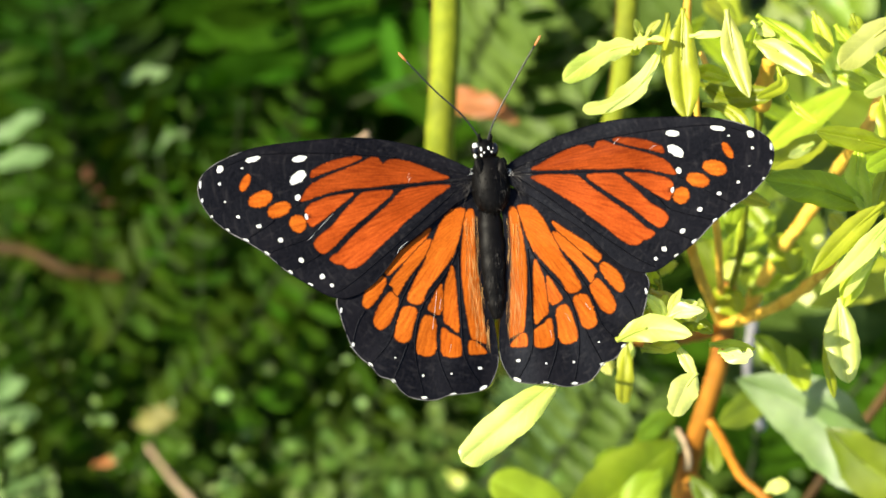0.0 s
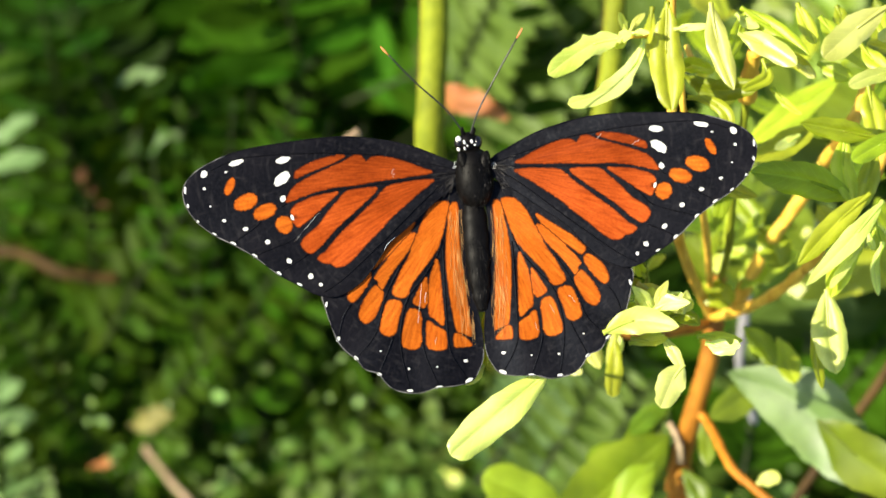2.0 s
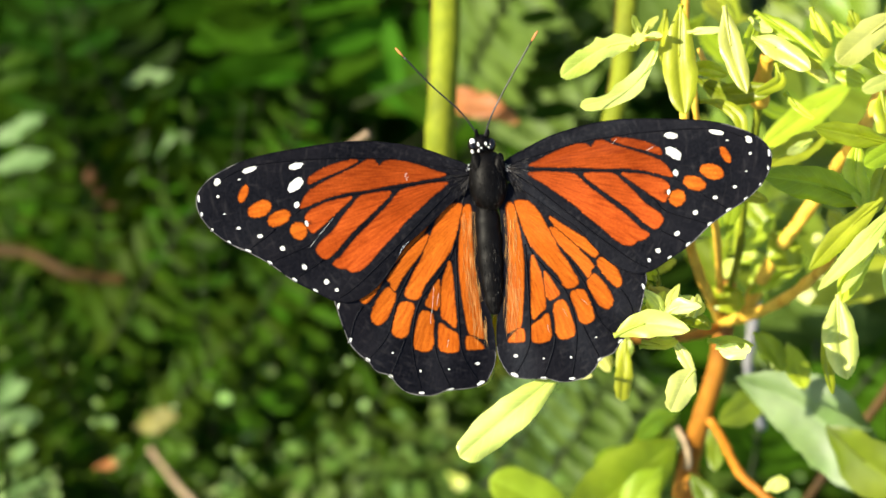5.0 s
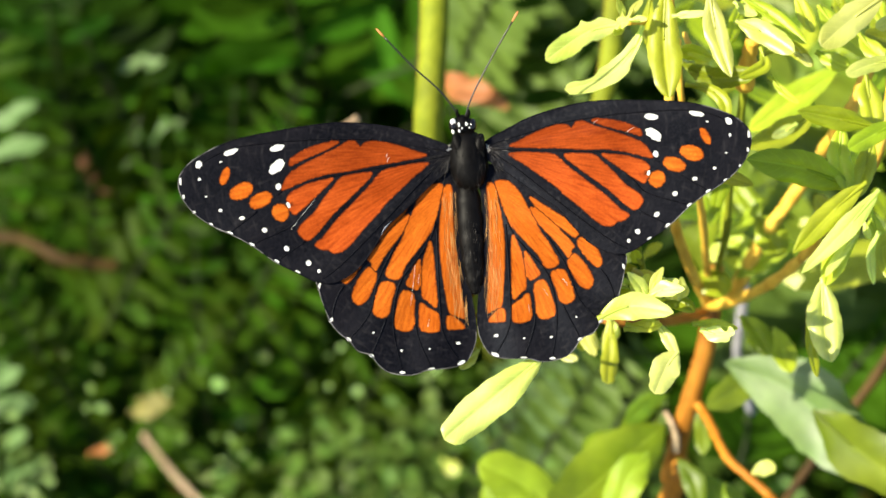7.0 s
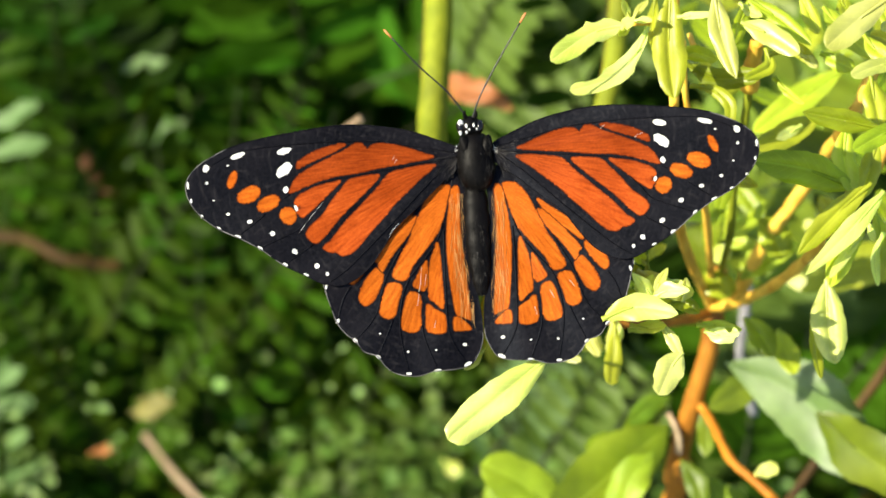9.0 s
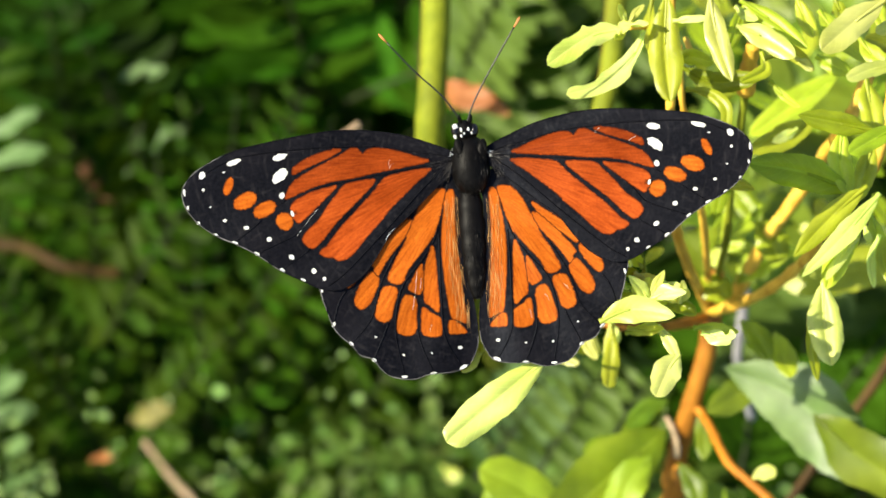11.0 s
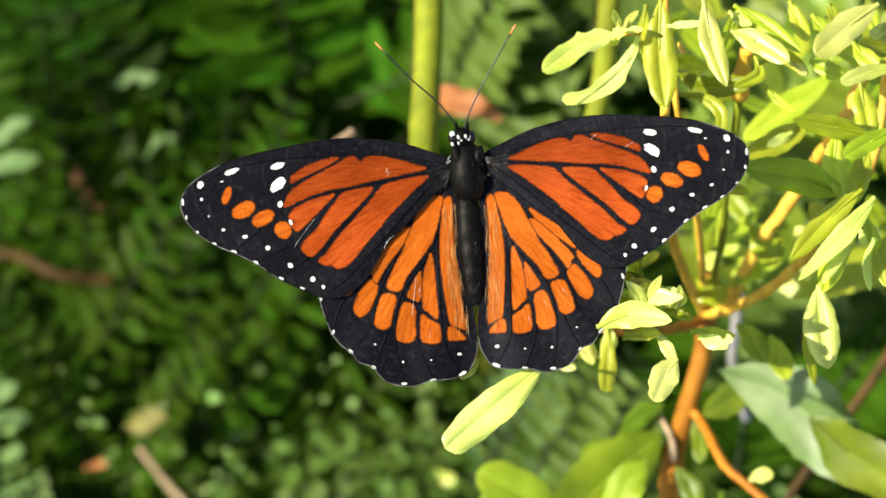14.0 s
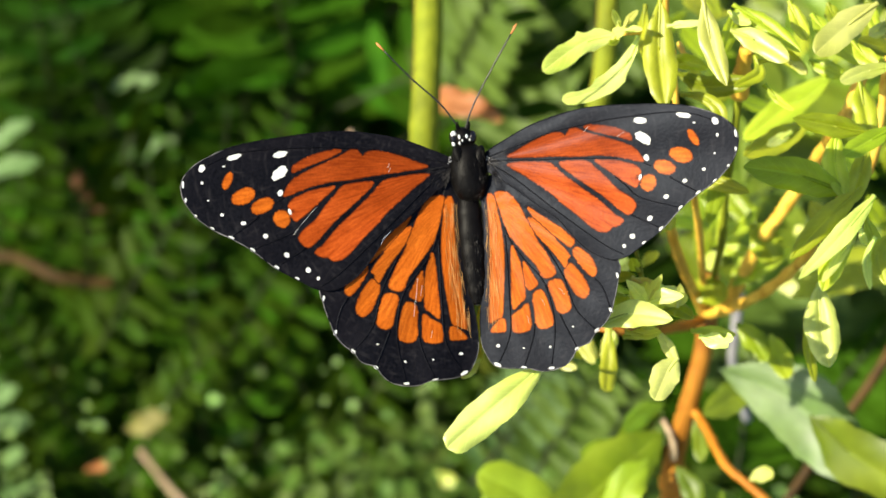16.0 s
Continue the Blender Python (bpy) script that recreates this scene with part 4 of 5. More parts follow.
    U(L, 44, 0, 0, (1490, 218), (1486, 280), (1503, 344), fold=0.8, blunt=0.3)
    U(L, 40, 3, 0, (1545, 240), (1530, 300), (1512, 350), fold=0.7)
    U(O, 36, -4, 10, (1600, 210), (1545, 240), (1502, 264), fold=0.6, blunt=1.0)
    U(L, 46, 24, 0, (1446, 200), (1392, 232), (1324, 262), fold=0.5)
    # pale leaf laid on as the lit patch of the one before
    U(P, 20, 20, 0, (1410, 220), (1390, 232), (1366, 244), fold=0.3)
    U(O, 64, -2, -10, (1512, 334), (1420, 298), (1322, 282), fold=0.7, blunt=0.3, label="broad olive green leaf")
    U(L, 44, -4, 0, (1534, 322), (1470, 378), (1404, 448), fold=0.85, blunt=0.2)
    U(P, 36, -8, 0, (1556, 336), (1504, 398), (1418, 484), fold=0.45, blunt=0.2)
    U(L, 46, -6, 10, (1528, 372), (1488, 436), (1461, 506), fold=0.8, blunt=0.5)
    U(P, 20, -7, 0, (1516, 416), (1490, 446), (1460, 490), fold=0.3)
    U(P, 18, 0, 0, (1556, 410), (1542, 452), (1546, 504), fold=0.6)
    U(L, 30, 3, 0, (1540, 372), (1552, 412), (1576, 448), fold=0.8)
    U(L, 26, 0, 10, (1590, 400), (1562, 440), (1574, 496), fold=0.7)
    U(P, 14, -2, 0, (1530, 396), (1534, 410), (1540, 424), fold=0.4)
    U(L, 80, 96, 0, (1640, 452), (1505, 468), (1384, 496), fold=0.2, blunt=0.5, tip=6, label="broad yellow-green leaf")
    U(P, 62, 6, 0, (1455, 492), (1458, 566), (1471, 642), fold=0.95, blunt=0.5, label="pale hanging leaf folded along its rib")
    U(L, 24, 10, -20, (1430, 552), (1436, 610), (1446, 668), fold=0.6)
    U(P, 34, 72, 0, (1250, 453), (1267, 448), (1286, 446), fold=0.2, blunt=1.5)
    U(L, 28, 74, 0, (1275, 436), (1302, 428), (1338, 434), fold=0.6)
    U(O, 58, 58, 0, (1338, 384), (1362, 414), (1378, 456), fold=0.3, blunt=1.0)
    U(L, 46, 86, 0, (1300, 478), (1348, 446), (1398, 418), fold=0.7, tip=-6)
    U(LEAF_MID, 42, 92, 10, (1318, 500), (1360, 472), (1406, 448), fold=0.4)
    U(P, 26, 80, 0, (1416, 400), (1424, 398), (1436, 402), fold=0.2, blunt=1.4)
    U(O, 50, 70, 0, (1240, 480), (1262, 500), (1290, 520), fold=0.3, blunt=1.0)

    # leaves met as the wings close
    def C(mat, wide, w, turn, *pts, **more):
        x, y = pts[0]
        deep = w if max(p[0] for p in pts) > 1100 and y > 500 else w + 44 if y > 380 and w < 30 else w + 30 if x < 1020 else w + 16
        return S(mat, wide, deep, turn, *[(x + 22, y - 38) for x, y in pts], **more)

    C(L, 54, 9, 0, (1148, 268), (1076, 276), (984, 246), fold=0.8, blunt=0.4, tip=-1)
    C(L, 42, 9, 0, (1136, 316), (1116, 352), (1062, 370), (1000, 362), fold=0.5, blunt=0.7, tip=0)
    C(L, 44, 9, 0, (1157, 344), (1154, 390), (1169, 432), fold=0.8, blunt=0.9)
    C(L, 15, 12, 0, (1174, 316), (1182, 338), (1192, 358))
    C(L, 30, 12, 0, (1204, 348), (1246, 346), (1312, 366), fold=0.7)
    C(O, 50, 16, 0, (1184, 234), (1194, 290), (1208, 348), fold=0.4)
    C(O, 36, 30, 0, (1262, 250), (1258, 340), (1240, 420), fold=0.4)
    C(BROWN, 12, 8.5, 0, (1030, 364), (1018, 368), (1006, 376), fold=0.5, tip=0, label="withered brown leaf tip")
    # the shoot beneath the butterfly; narrow pale leaves stand for sunlit rims and patches
    C(O, 44, 8, 10, (893, 404), (918, 370), (944, 328), fold=0.5, blunt=1.0, tip=-1, bite=0.2)
    C(L, 26, 7.5, 0, (905, 350), (916, 338), (930, 328), fold=0.4, blunt=1.3, tip=-1)
    C(P, 18, 6.5, 0, (868, 404), (884, 388), (896, 368), fold=0.4, tip=-1)
    C(P, 18, 6.5, 0, (862, 412), (874, 408), (890, 400), fold=0.4, blunt=1.2, tip=-1)
    C(O, 40, 8, -10, (914, 444), (954, 396), (982, 348), fold=0.7, blunt=0.8, tip=-2)
    C(P, 14, 6, 0, (958, 374), (964, 362), (976, 348), fold=0.3, tip=-0.5)
    C(P, 15, 6, 0, (936, 442), (962, 408), (982, 374), fold=0.3, tip=-0.5)
    C(P, 14, 6, 0, (918, 410), (930, 396), (944, 384), fold=0.3, tip=-0.5)
    C(L, 36, 9, 0, (958, 444), (984, 408), (1010, 378), fold=0.7, tip=-2)
    C(P, 14, 7.5, 0, (976, 426), (980, 416), (986, 408), fold=0.3, tip=-0.5)
    C(L, 13, 8, 0, (984, 464), (998, 444), (1013, 422), fold=0.6, tip=-1)
    C(O, 32, 7, 0, (866, 436), (894, 440), (924, 448), fold=0.5, blunt=1.0, tip=0)
    C(O, 44, 7, -10, (886, 468), (930, 474), (980, 492), fold=0.6, blunt=0.8, tip=0, bite=0.25)
    C(P, 12, 6, 0, (900, 456), (924, 458), (952, 460), fold=0.3, tip=0)
    C(P, 22, 7, 0, (916, 442), (928, 432), (936, 424), fold=0.3, tip=0)
    C(P, 18, 8, 0, (942, 452), (954, 460), (964, 468), fold=0.3, tip=0)
    C(O, 28, 9, 0, (998, 492), (1058, 468), (1110, 450), fold=0.6, blunt=0.7, tip=-1)
    C(P, 36, 8, 0, (1036, 502), (1064, 500), (1098, 482), fold=0.3, blunt=1.3, bite=0.6, tip=-1)
    C(P, 24, 8, 0, (966, 512), (998, 512), (1038, 504), fold=0.3, blunt=1.2, tip=-1)
    C(L, 54, 9, 0, (862, 486), (884, 528), (914, 562), fold=0.4, blunt=1.0, tip=0)
    C(O, 16, 6, 0, (926, 508), (904, 522), (878, 540), fold=0.7, tip=0)
    C(P, 22, 7, 0, (950, 506), (960, 524), (966, 544), fold=0.3, blunt=1.2, tip=-1)
    C(P, 14, 7, 0, (920, 500), (944, 500), (972, 508), fold=0.3, tip=0)
    C(O, 28, 9, 0, (970, 530), (1036, 516), (1106, 512), fold=0.5, tip=-1)
    C(P, 15, 7.5, 0, (1006, 548), (1048, 534), (1090, 548), fold=0.3, tip=-1)
    C(O, 40, 10, 0, (972, 552), (1050, 566), (1104, 560), fold=0.4, tip=-1)
    C(L, 42, 8, 10, (908, 542), (928, 604), (962, 668), fold=0.7, blunt=0.5, tip=-3)
    C(P, 24, 6, 0, (944, 646), (972, 662), (1000, 676), fold=0.4, blunt=0.5, tip=-2)
    C(L, 44, 9, 0, (906, 566), (882, 600), (840, 644), fold=0.6, tip=0)
    C(L, 38, 8, 0, (946, 546), (970, 580), (1018, 600), fold=0.7, tip=-2)
    C(P, 26, 7, 0, (980, 556), (1014, 580), (1048, 602), fold=0.4, tip=-2)
    C(P, 24, 8, 0, (1024, 590), (1040, 580), (1064, 572), fold=0.3, blunt=1.2, tip=-2)
    C(P, 50, -3, 0, (1036, 602), (1096, 580), (1170, 592), fold=0.35, blunt=0.15, tip=-2, label="broad pale leaf at the end of a side shoot")
    C(O, 30, 6, 0, (1150, 578), (1178, 572), (1208, 590), fold=0.5, tip=-2)
    C(P, 24, 3, 0, (1056, 600), (1062, 622), (1066, 642), fold=0.4, tip=-2)
    C(L, 30, 1, 0, (1060, 606), (1057, 672), (1053, 718), fold=0.6, blunt=1.4, tip=-4)
    C(P, 22, 8, 0, (998, 598), (1018, 626), (1038, 658), fold=0.5, tip=-3)
    C(L, 18, 9, 0, (956, 586), (980, 626), (996, 652), fold=0.6, tip=-2)
    C(L, 36, 10, 0, (982, 598), (1000, 628), (1010, 658), fold=0.7, tip=-2)
    C(L, 26, 9, 0, (990, 650), (960, 640), (950, 620), fold=0.6, tip=0)
    C(P, 24, 5, 0, (1108, 562), (1118, 544), (1126, 522), fold=0.4, tip=-3)
    C(P, 22, 4, 0, (1128, 562), (1146, 552), (1168, 544), fold=0.4, tip=-3)
    C(P, 26, 4, 0, (1150, 562), (1172, 556), (1198, 552), fold=0.4, blunt=1.2, tip=-3)
    C(P, 24, 6, 0, (1098, 560), (1104, 548), (1098, 530), fold=0.4, tip=-3)
    C(L, 22, 14, 0, (1112, 504), (1104, 494), (1098, 480), fold=0.5, tip=-2)
    C(L, 18, 14, 0, (1116, 496), (1132, 480), (1150, 470), fold=0.5, tip=-2)
    C(L, 20, 12, 0, (1082, 622), (1110, 616), (1142, 606), fold=0.4, blunt=1.0, tip=-1)
    S(P, 26, 1, 0, (1146, 530), (1134, 508), (1110, 482), fold=0.6, blunt=0.0)
    S(P, 30, 0, 0, (1150, 524), (1176, 512), (1212, 512), fold=0.6, blunt=0.0, bite=0.15)
    S(P, 20, 1, 0, (1152, 520), (1160, 498), (1174, 472), fold=0.6, blunt=0.0)
    S(L, 30, 4, 10, (1116, 520), (1130, 532), (1160, 540), fold=0.5)
    S(P, 16, 2, 0, (1200, 530), (1206, 512), (1206, 490), fold=0.4)
    S(L, 12, 12, 0, (1166, 576), (1184, 598), (1194, 626), fold=0.5)
    S(P, 50, 0, 0, (1200, 622), (1180, 650), (1158, 698), fold=0.4, blunt=0.9, bite=0.12, label="pale leaf with a notched edge")
    S(P, 30, 4, 0, (1240, 584), (1268, 592), (1300, 588), fold=0.4, blunt=1.2, bite=0.6)
    S(L, 20, 22, 0, (1226, 574), (1262, 574), (1306, 582), fold=0.5)
    S(P, 66, 2.5, 0, (962, 632), (880, 700), (786, 778), fold=0.75, blunt=1.5, bite=0.1, tip=-3, label="long pale leaf below the butterfly")
    S(P, 40, 6, 10, (768, 600), (720, 612), (676, 630), fold=0.6, blunt=0.7, tip=-1)
    S(L, 24, 6, 0, (854, 500), (852, 570), (836, 640), fold=0.5, tip=-2)
    S(P, 24, 4, 0, (846, 618), (832, 634), (814, 654), fold=0.4, tip=-1)
    twig(shrub, [SEE(924, 480, 40), SEE(950, 540, 62), SEE(966, 610, 50), SEE(962, 634, 3.5)], 0.3, 0.3, STALK)
    twig(shrub, [SEE(906, 478, 5), SEE(856, 496, 6.5), SEE(800, 570, 6), SEE(768, 600, 6)], 0.5, 0.4, STALK)
    twig(shrub, [SEE(1246, 554, 96), SEE(1200, 566, 84), SEE(1120, 574, 50), SEE(1020, 548, 52), SEE(950, 490, 60), SEE(900, 450, 54)], 0.9, 0.5, STEM)
    twig(shrub, [SEE(1134, 560, 22), SEE(1136, 500, 14), SEE(1138, 470, 14), SEE(1128, 424, 14)], 0.45, 0.25, STALK)
    # the crowd of young leaves that the closed wings uncover
    C(L, 36, 8, 0, (1120, 545), (1160, 560), (1200, 586), fold=0.4)
    C(P, 28, 5, 0, (1150, 532), (1170, 545), (1188, 562), fold=0.4)
    C(P, 30, 6, 0, (1098, 516), (1130, 534), (1152, 552), fold=0.4, bite=0.2)
    C(P, 34, 5, 0, (1020, 508), (1055, 490), (1092, 480), fold=0.3, bite=0.5)
    C(P, 18, 5, 0, (972, 506), (1010, 511), (1042, 505), fold=0.4)
    C(L, 26, 8, 0, (1030, 548), (984, 538), (940, 522), fold=0.4)
    C(L, 24, 9, 0, (1100, 540), (1050, 532), (1000, 540), fold=0.4)
    C(P, 22, 6, 0, (1060, 560), (1010, 556), (960, 572), fold=0.4)
    C(L, 28, 9, 0, (950, 556), (968, 608), (986, 660), fold=0.5)
    C(P, 24, 5, 0, (1000, 596), (1014, 636), (1032, 668), fold=0.5)
    C(P, 26, 4, 0, (1066, 596), (1058, 634), (1050, 672), fold=0.4)
    C(P, 22, 6, 0, (1140, 608), (1160, 638), (1178, 672), fold=0.5)
    C(L, 18, 6, 0, (1086, 612), (1120, 618), (1150, 612), fold=0.4)
    C(L, 30, 12, 0, (1050, 520), (1000, 470), (985, 430), fold=0.4)
    C(L, 26, 12, 0, (1020, 500), (960, 480), (920, 450), fold=0.4)
    C(O, 28, 16, 0, (1060, 580), (1000, 590), (930, 600), fold=0.4)
    C(O, 30, 16, 0, (1120, 570), (1080, 560), (1020, 520), fold=0.4)
    C(P, 20, 4, 0, (1010, 440), (998, 470), (976, 492), fold=0.5)
    # between the twigs over the fork
    C(L, 40, 84, 0, (1282, 530), (1320, 500), (1384, 466), fold=0.4)
    C(L, 26, 40, 0, (1178, 250), (1194, 300), (1208, 356), fold=0.4)
    C(O, 34, 80, 0, (1226, 396), (1230, 440), (1226, 490), fold=0.4)
    C(L, 16, 56, 0, (1266, 380), (1262, 420), (1256, 456), fold=0.4)
    C(L, 26, 40, 0, (1150, 356), (1140, 390), (1170, 424), fold=0.4)
    # inner leaves further back in the shrub, half of them in the shaded colour
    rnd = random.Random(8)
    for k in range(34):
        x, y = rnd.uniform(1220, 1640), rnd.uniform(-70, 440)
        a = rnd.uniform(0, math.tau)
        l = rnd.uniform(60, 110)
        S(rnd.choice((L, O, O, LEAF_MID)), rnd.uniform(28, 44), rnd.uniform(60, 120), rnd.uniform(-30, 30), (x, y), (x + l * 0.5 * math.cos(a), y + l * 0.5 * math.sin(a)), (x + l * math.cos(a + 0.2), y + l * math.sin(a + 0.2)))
    # broad blurred leaves low down
    S(G, 146, 104, 24, (1278, 640), (1384, 682), (1462, 750), (1512, 838), fold=0.4, blunt=0.7, tip=-8, label="broad waxy green leaf")
    S(LEAF_MID, 116, 94, 42, (1440, 726), (1516, 796), (1650, 880), fold=0.2, blunt=0.9, tip=-8, label="broad bright green leaf")
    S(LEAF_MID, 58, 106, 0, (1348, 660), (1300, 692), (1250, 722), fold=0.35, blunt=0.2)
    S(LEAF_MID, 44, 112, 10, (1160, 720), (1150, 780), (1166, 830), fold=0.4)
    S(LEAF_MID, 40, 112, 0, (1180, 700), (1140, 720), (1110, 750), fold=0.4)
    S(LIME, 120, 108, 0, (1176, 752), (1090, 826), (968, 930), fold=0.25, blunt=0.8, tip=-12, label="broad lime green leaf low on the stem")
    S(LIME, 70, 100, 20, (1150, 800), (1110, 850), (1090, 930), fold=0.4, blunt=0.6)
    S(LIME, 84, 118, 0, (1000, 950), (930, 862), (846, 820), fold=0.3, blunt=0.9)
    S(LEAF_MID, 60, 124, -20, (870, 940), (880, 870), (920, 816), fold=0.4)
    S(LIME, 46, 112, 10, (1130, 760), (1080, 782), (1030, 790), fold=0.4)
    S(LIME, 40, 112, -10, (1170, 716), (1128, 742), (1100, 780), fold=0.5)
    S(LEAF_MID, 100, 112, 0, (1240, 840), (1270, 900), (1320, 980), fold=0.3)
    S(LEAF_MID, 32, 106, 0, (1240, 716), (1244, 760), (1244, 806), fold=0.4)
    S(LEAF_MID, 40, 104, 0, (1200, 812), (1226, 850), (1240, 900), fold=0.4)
    # pale leaf added where a white glint shows
    S(P, 26, 90, 0, (1332, 838), (1350, 830), (1372, 824), fold=0.2, blunt=1.2)
    S(L, 44, 80, 0, (1370, 580), (1386, 620), (1400, 660), fold=0.4)
    S(O, 44, 70, 0, (1310, 560), (1340, 590), (1362, 630), fold=0.4)
    twig(shrub, [SEE(1178, 730, 110), SEE(1188, 748, 109), SEE(1196, 772, 109), SEE(1196, 800, 110)], 0.5, 0.7, STRAW)
    S(LEAF_MID, 16, 106, 0, (1202, 812), (1222, 848), (1236, 890), fold=0.4)

build_shrub()


def DROP(x, y, w):
    p = SEE(x, y, w)
    return footed(p.x, p.y + 0.03)


def reed(name, pts, r, label):
    ob = base(name, Matrix.Identity(4), label, "plant stem", "tall green stalks")
    p = spline(pts, 8)
    bm = bmesh.new()
    tube(bm, p, [r / 1000 * (1 + 0.06 * noise.noise(Vector((i * 0.4, r, 0)))) for i in range(len(p))], 12)
    part("stalk", bm, STALK, ob)
    bm = bmesh.new()
    off = Vector((-r * 0.99, 0, 0)) / 1000
    tube(bm, [q + off * 0.86 for q in p[:len(p) // 3]], r * 0.2 / 1000, 6)
    part("brown_edge", bm, BROWN, ob, "dry brown edge")


reed("reed", [V(-0.8, 106.0, 112), V(-1.1, 59.3, 110), V(-1.4, 39.0, 110), V(-2.0, 26.9, 110), V(-2.3, 17.7, 112), V(0.1, 3.9, 130), V(4.9, -8.4, 190), V(12.0, -22.3, 290), V(18.2, -34.5, 400), DROP(910, 680, 420)], 2.4, "tall yellow-green stalk behind the butterfly")
reed("reed", [V(29.8, 106.0, 112), V(28.8, 59.3, 110), V(28.3, 42.7, 110), V(27.2, 29.7, 110), V(24.7, 19.6, 112), V(21.2, 11.3, 116), V(18.0, 1.1, 135), V(16.7, -8.4, 190), V(18.2, -22.3, 290), V(21.8, -36.0, 400), DROP(935, 690, 420)], 1.85, "tall yellow-green stalk behind the butterfly")

# ---- the undergrowth behind ----


def frond(m, length, pairs, leaflet, mat, seed, label, arch=0.15, wide=0.34, near=False):
    """A fern frond: a rib with leaflets in pairs, rising from its own foot at the pose m."""
    rnd = random.Random(seed)
    ob = base("fern_frond", m, label, "fern", "fern fronds")
    rib = [Vector((length * f, 0, arch * length * math.sin(f * 2.2))) for f in (i / 12 for i in range(13))]
    bm = bmesh.new()
    tube(bm, rib, taper(13, 0.0006, 0.0002), 6)
    part("rib", bm, RIB, ob)
    bm = bmesh.new()
    for i in range(pairs):
        f = 0.12 + 0.86 * i / pairs
        k = f * 12
        p = rib[int(k)].lerp(rib[min(12, int(k) + 1)], k % 1)
        for s in (-1, 1):
            l = leaflet * (0.55 + 0.45 * math.sin(math.pi * min(1, f + 0.15))) * rnd.uniform(0.85, 1.1)
            d = Vector((0.35, s, rnd.uniform(-0.25, 0.25))).normalized()
            blade(bm, p, p + d * l, l * wide, Vector((rnd.uniform(-0.2, 0.2), 0, 1)), -0.03, seed=rnd.randrange(9999), nl=6, nw=2, blunt=1)
            if near:
                part("leaflet", bm, mat, ob)
                bm = bmesh.new()
    if near:
        bm.free()
    else:
        tagged(part("foliage", bm, mat, ob), kind="stuff")
    return ob


def toward(p, q, spin):
    """A pose at p whose x axis points to q and whose z axis looks up and to the viewer, turned by spin degrees."""
    x = (q - p).normalized()
    z = (TOWARD + Vector((0, 0, 0.8)))
    z = (z - x * z.dot(x)).normalized()
    y = z.cross(x)
    m = Matrix((x, y, z)).transposed().to_4x4()
    return Matrix.Translation(p) @ m @ pose(0, 0, 0, spin, 0, 0)


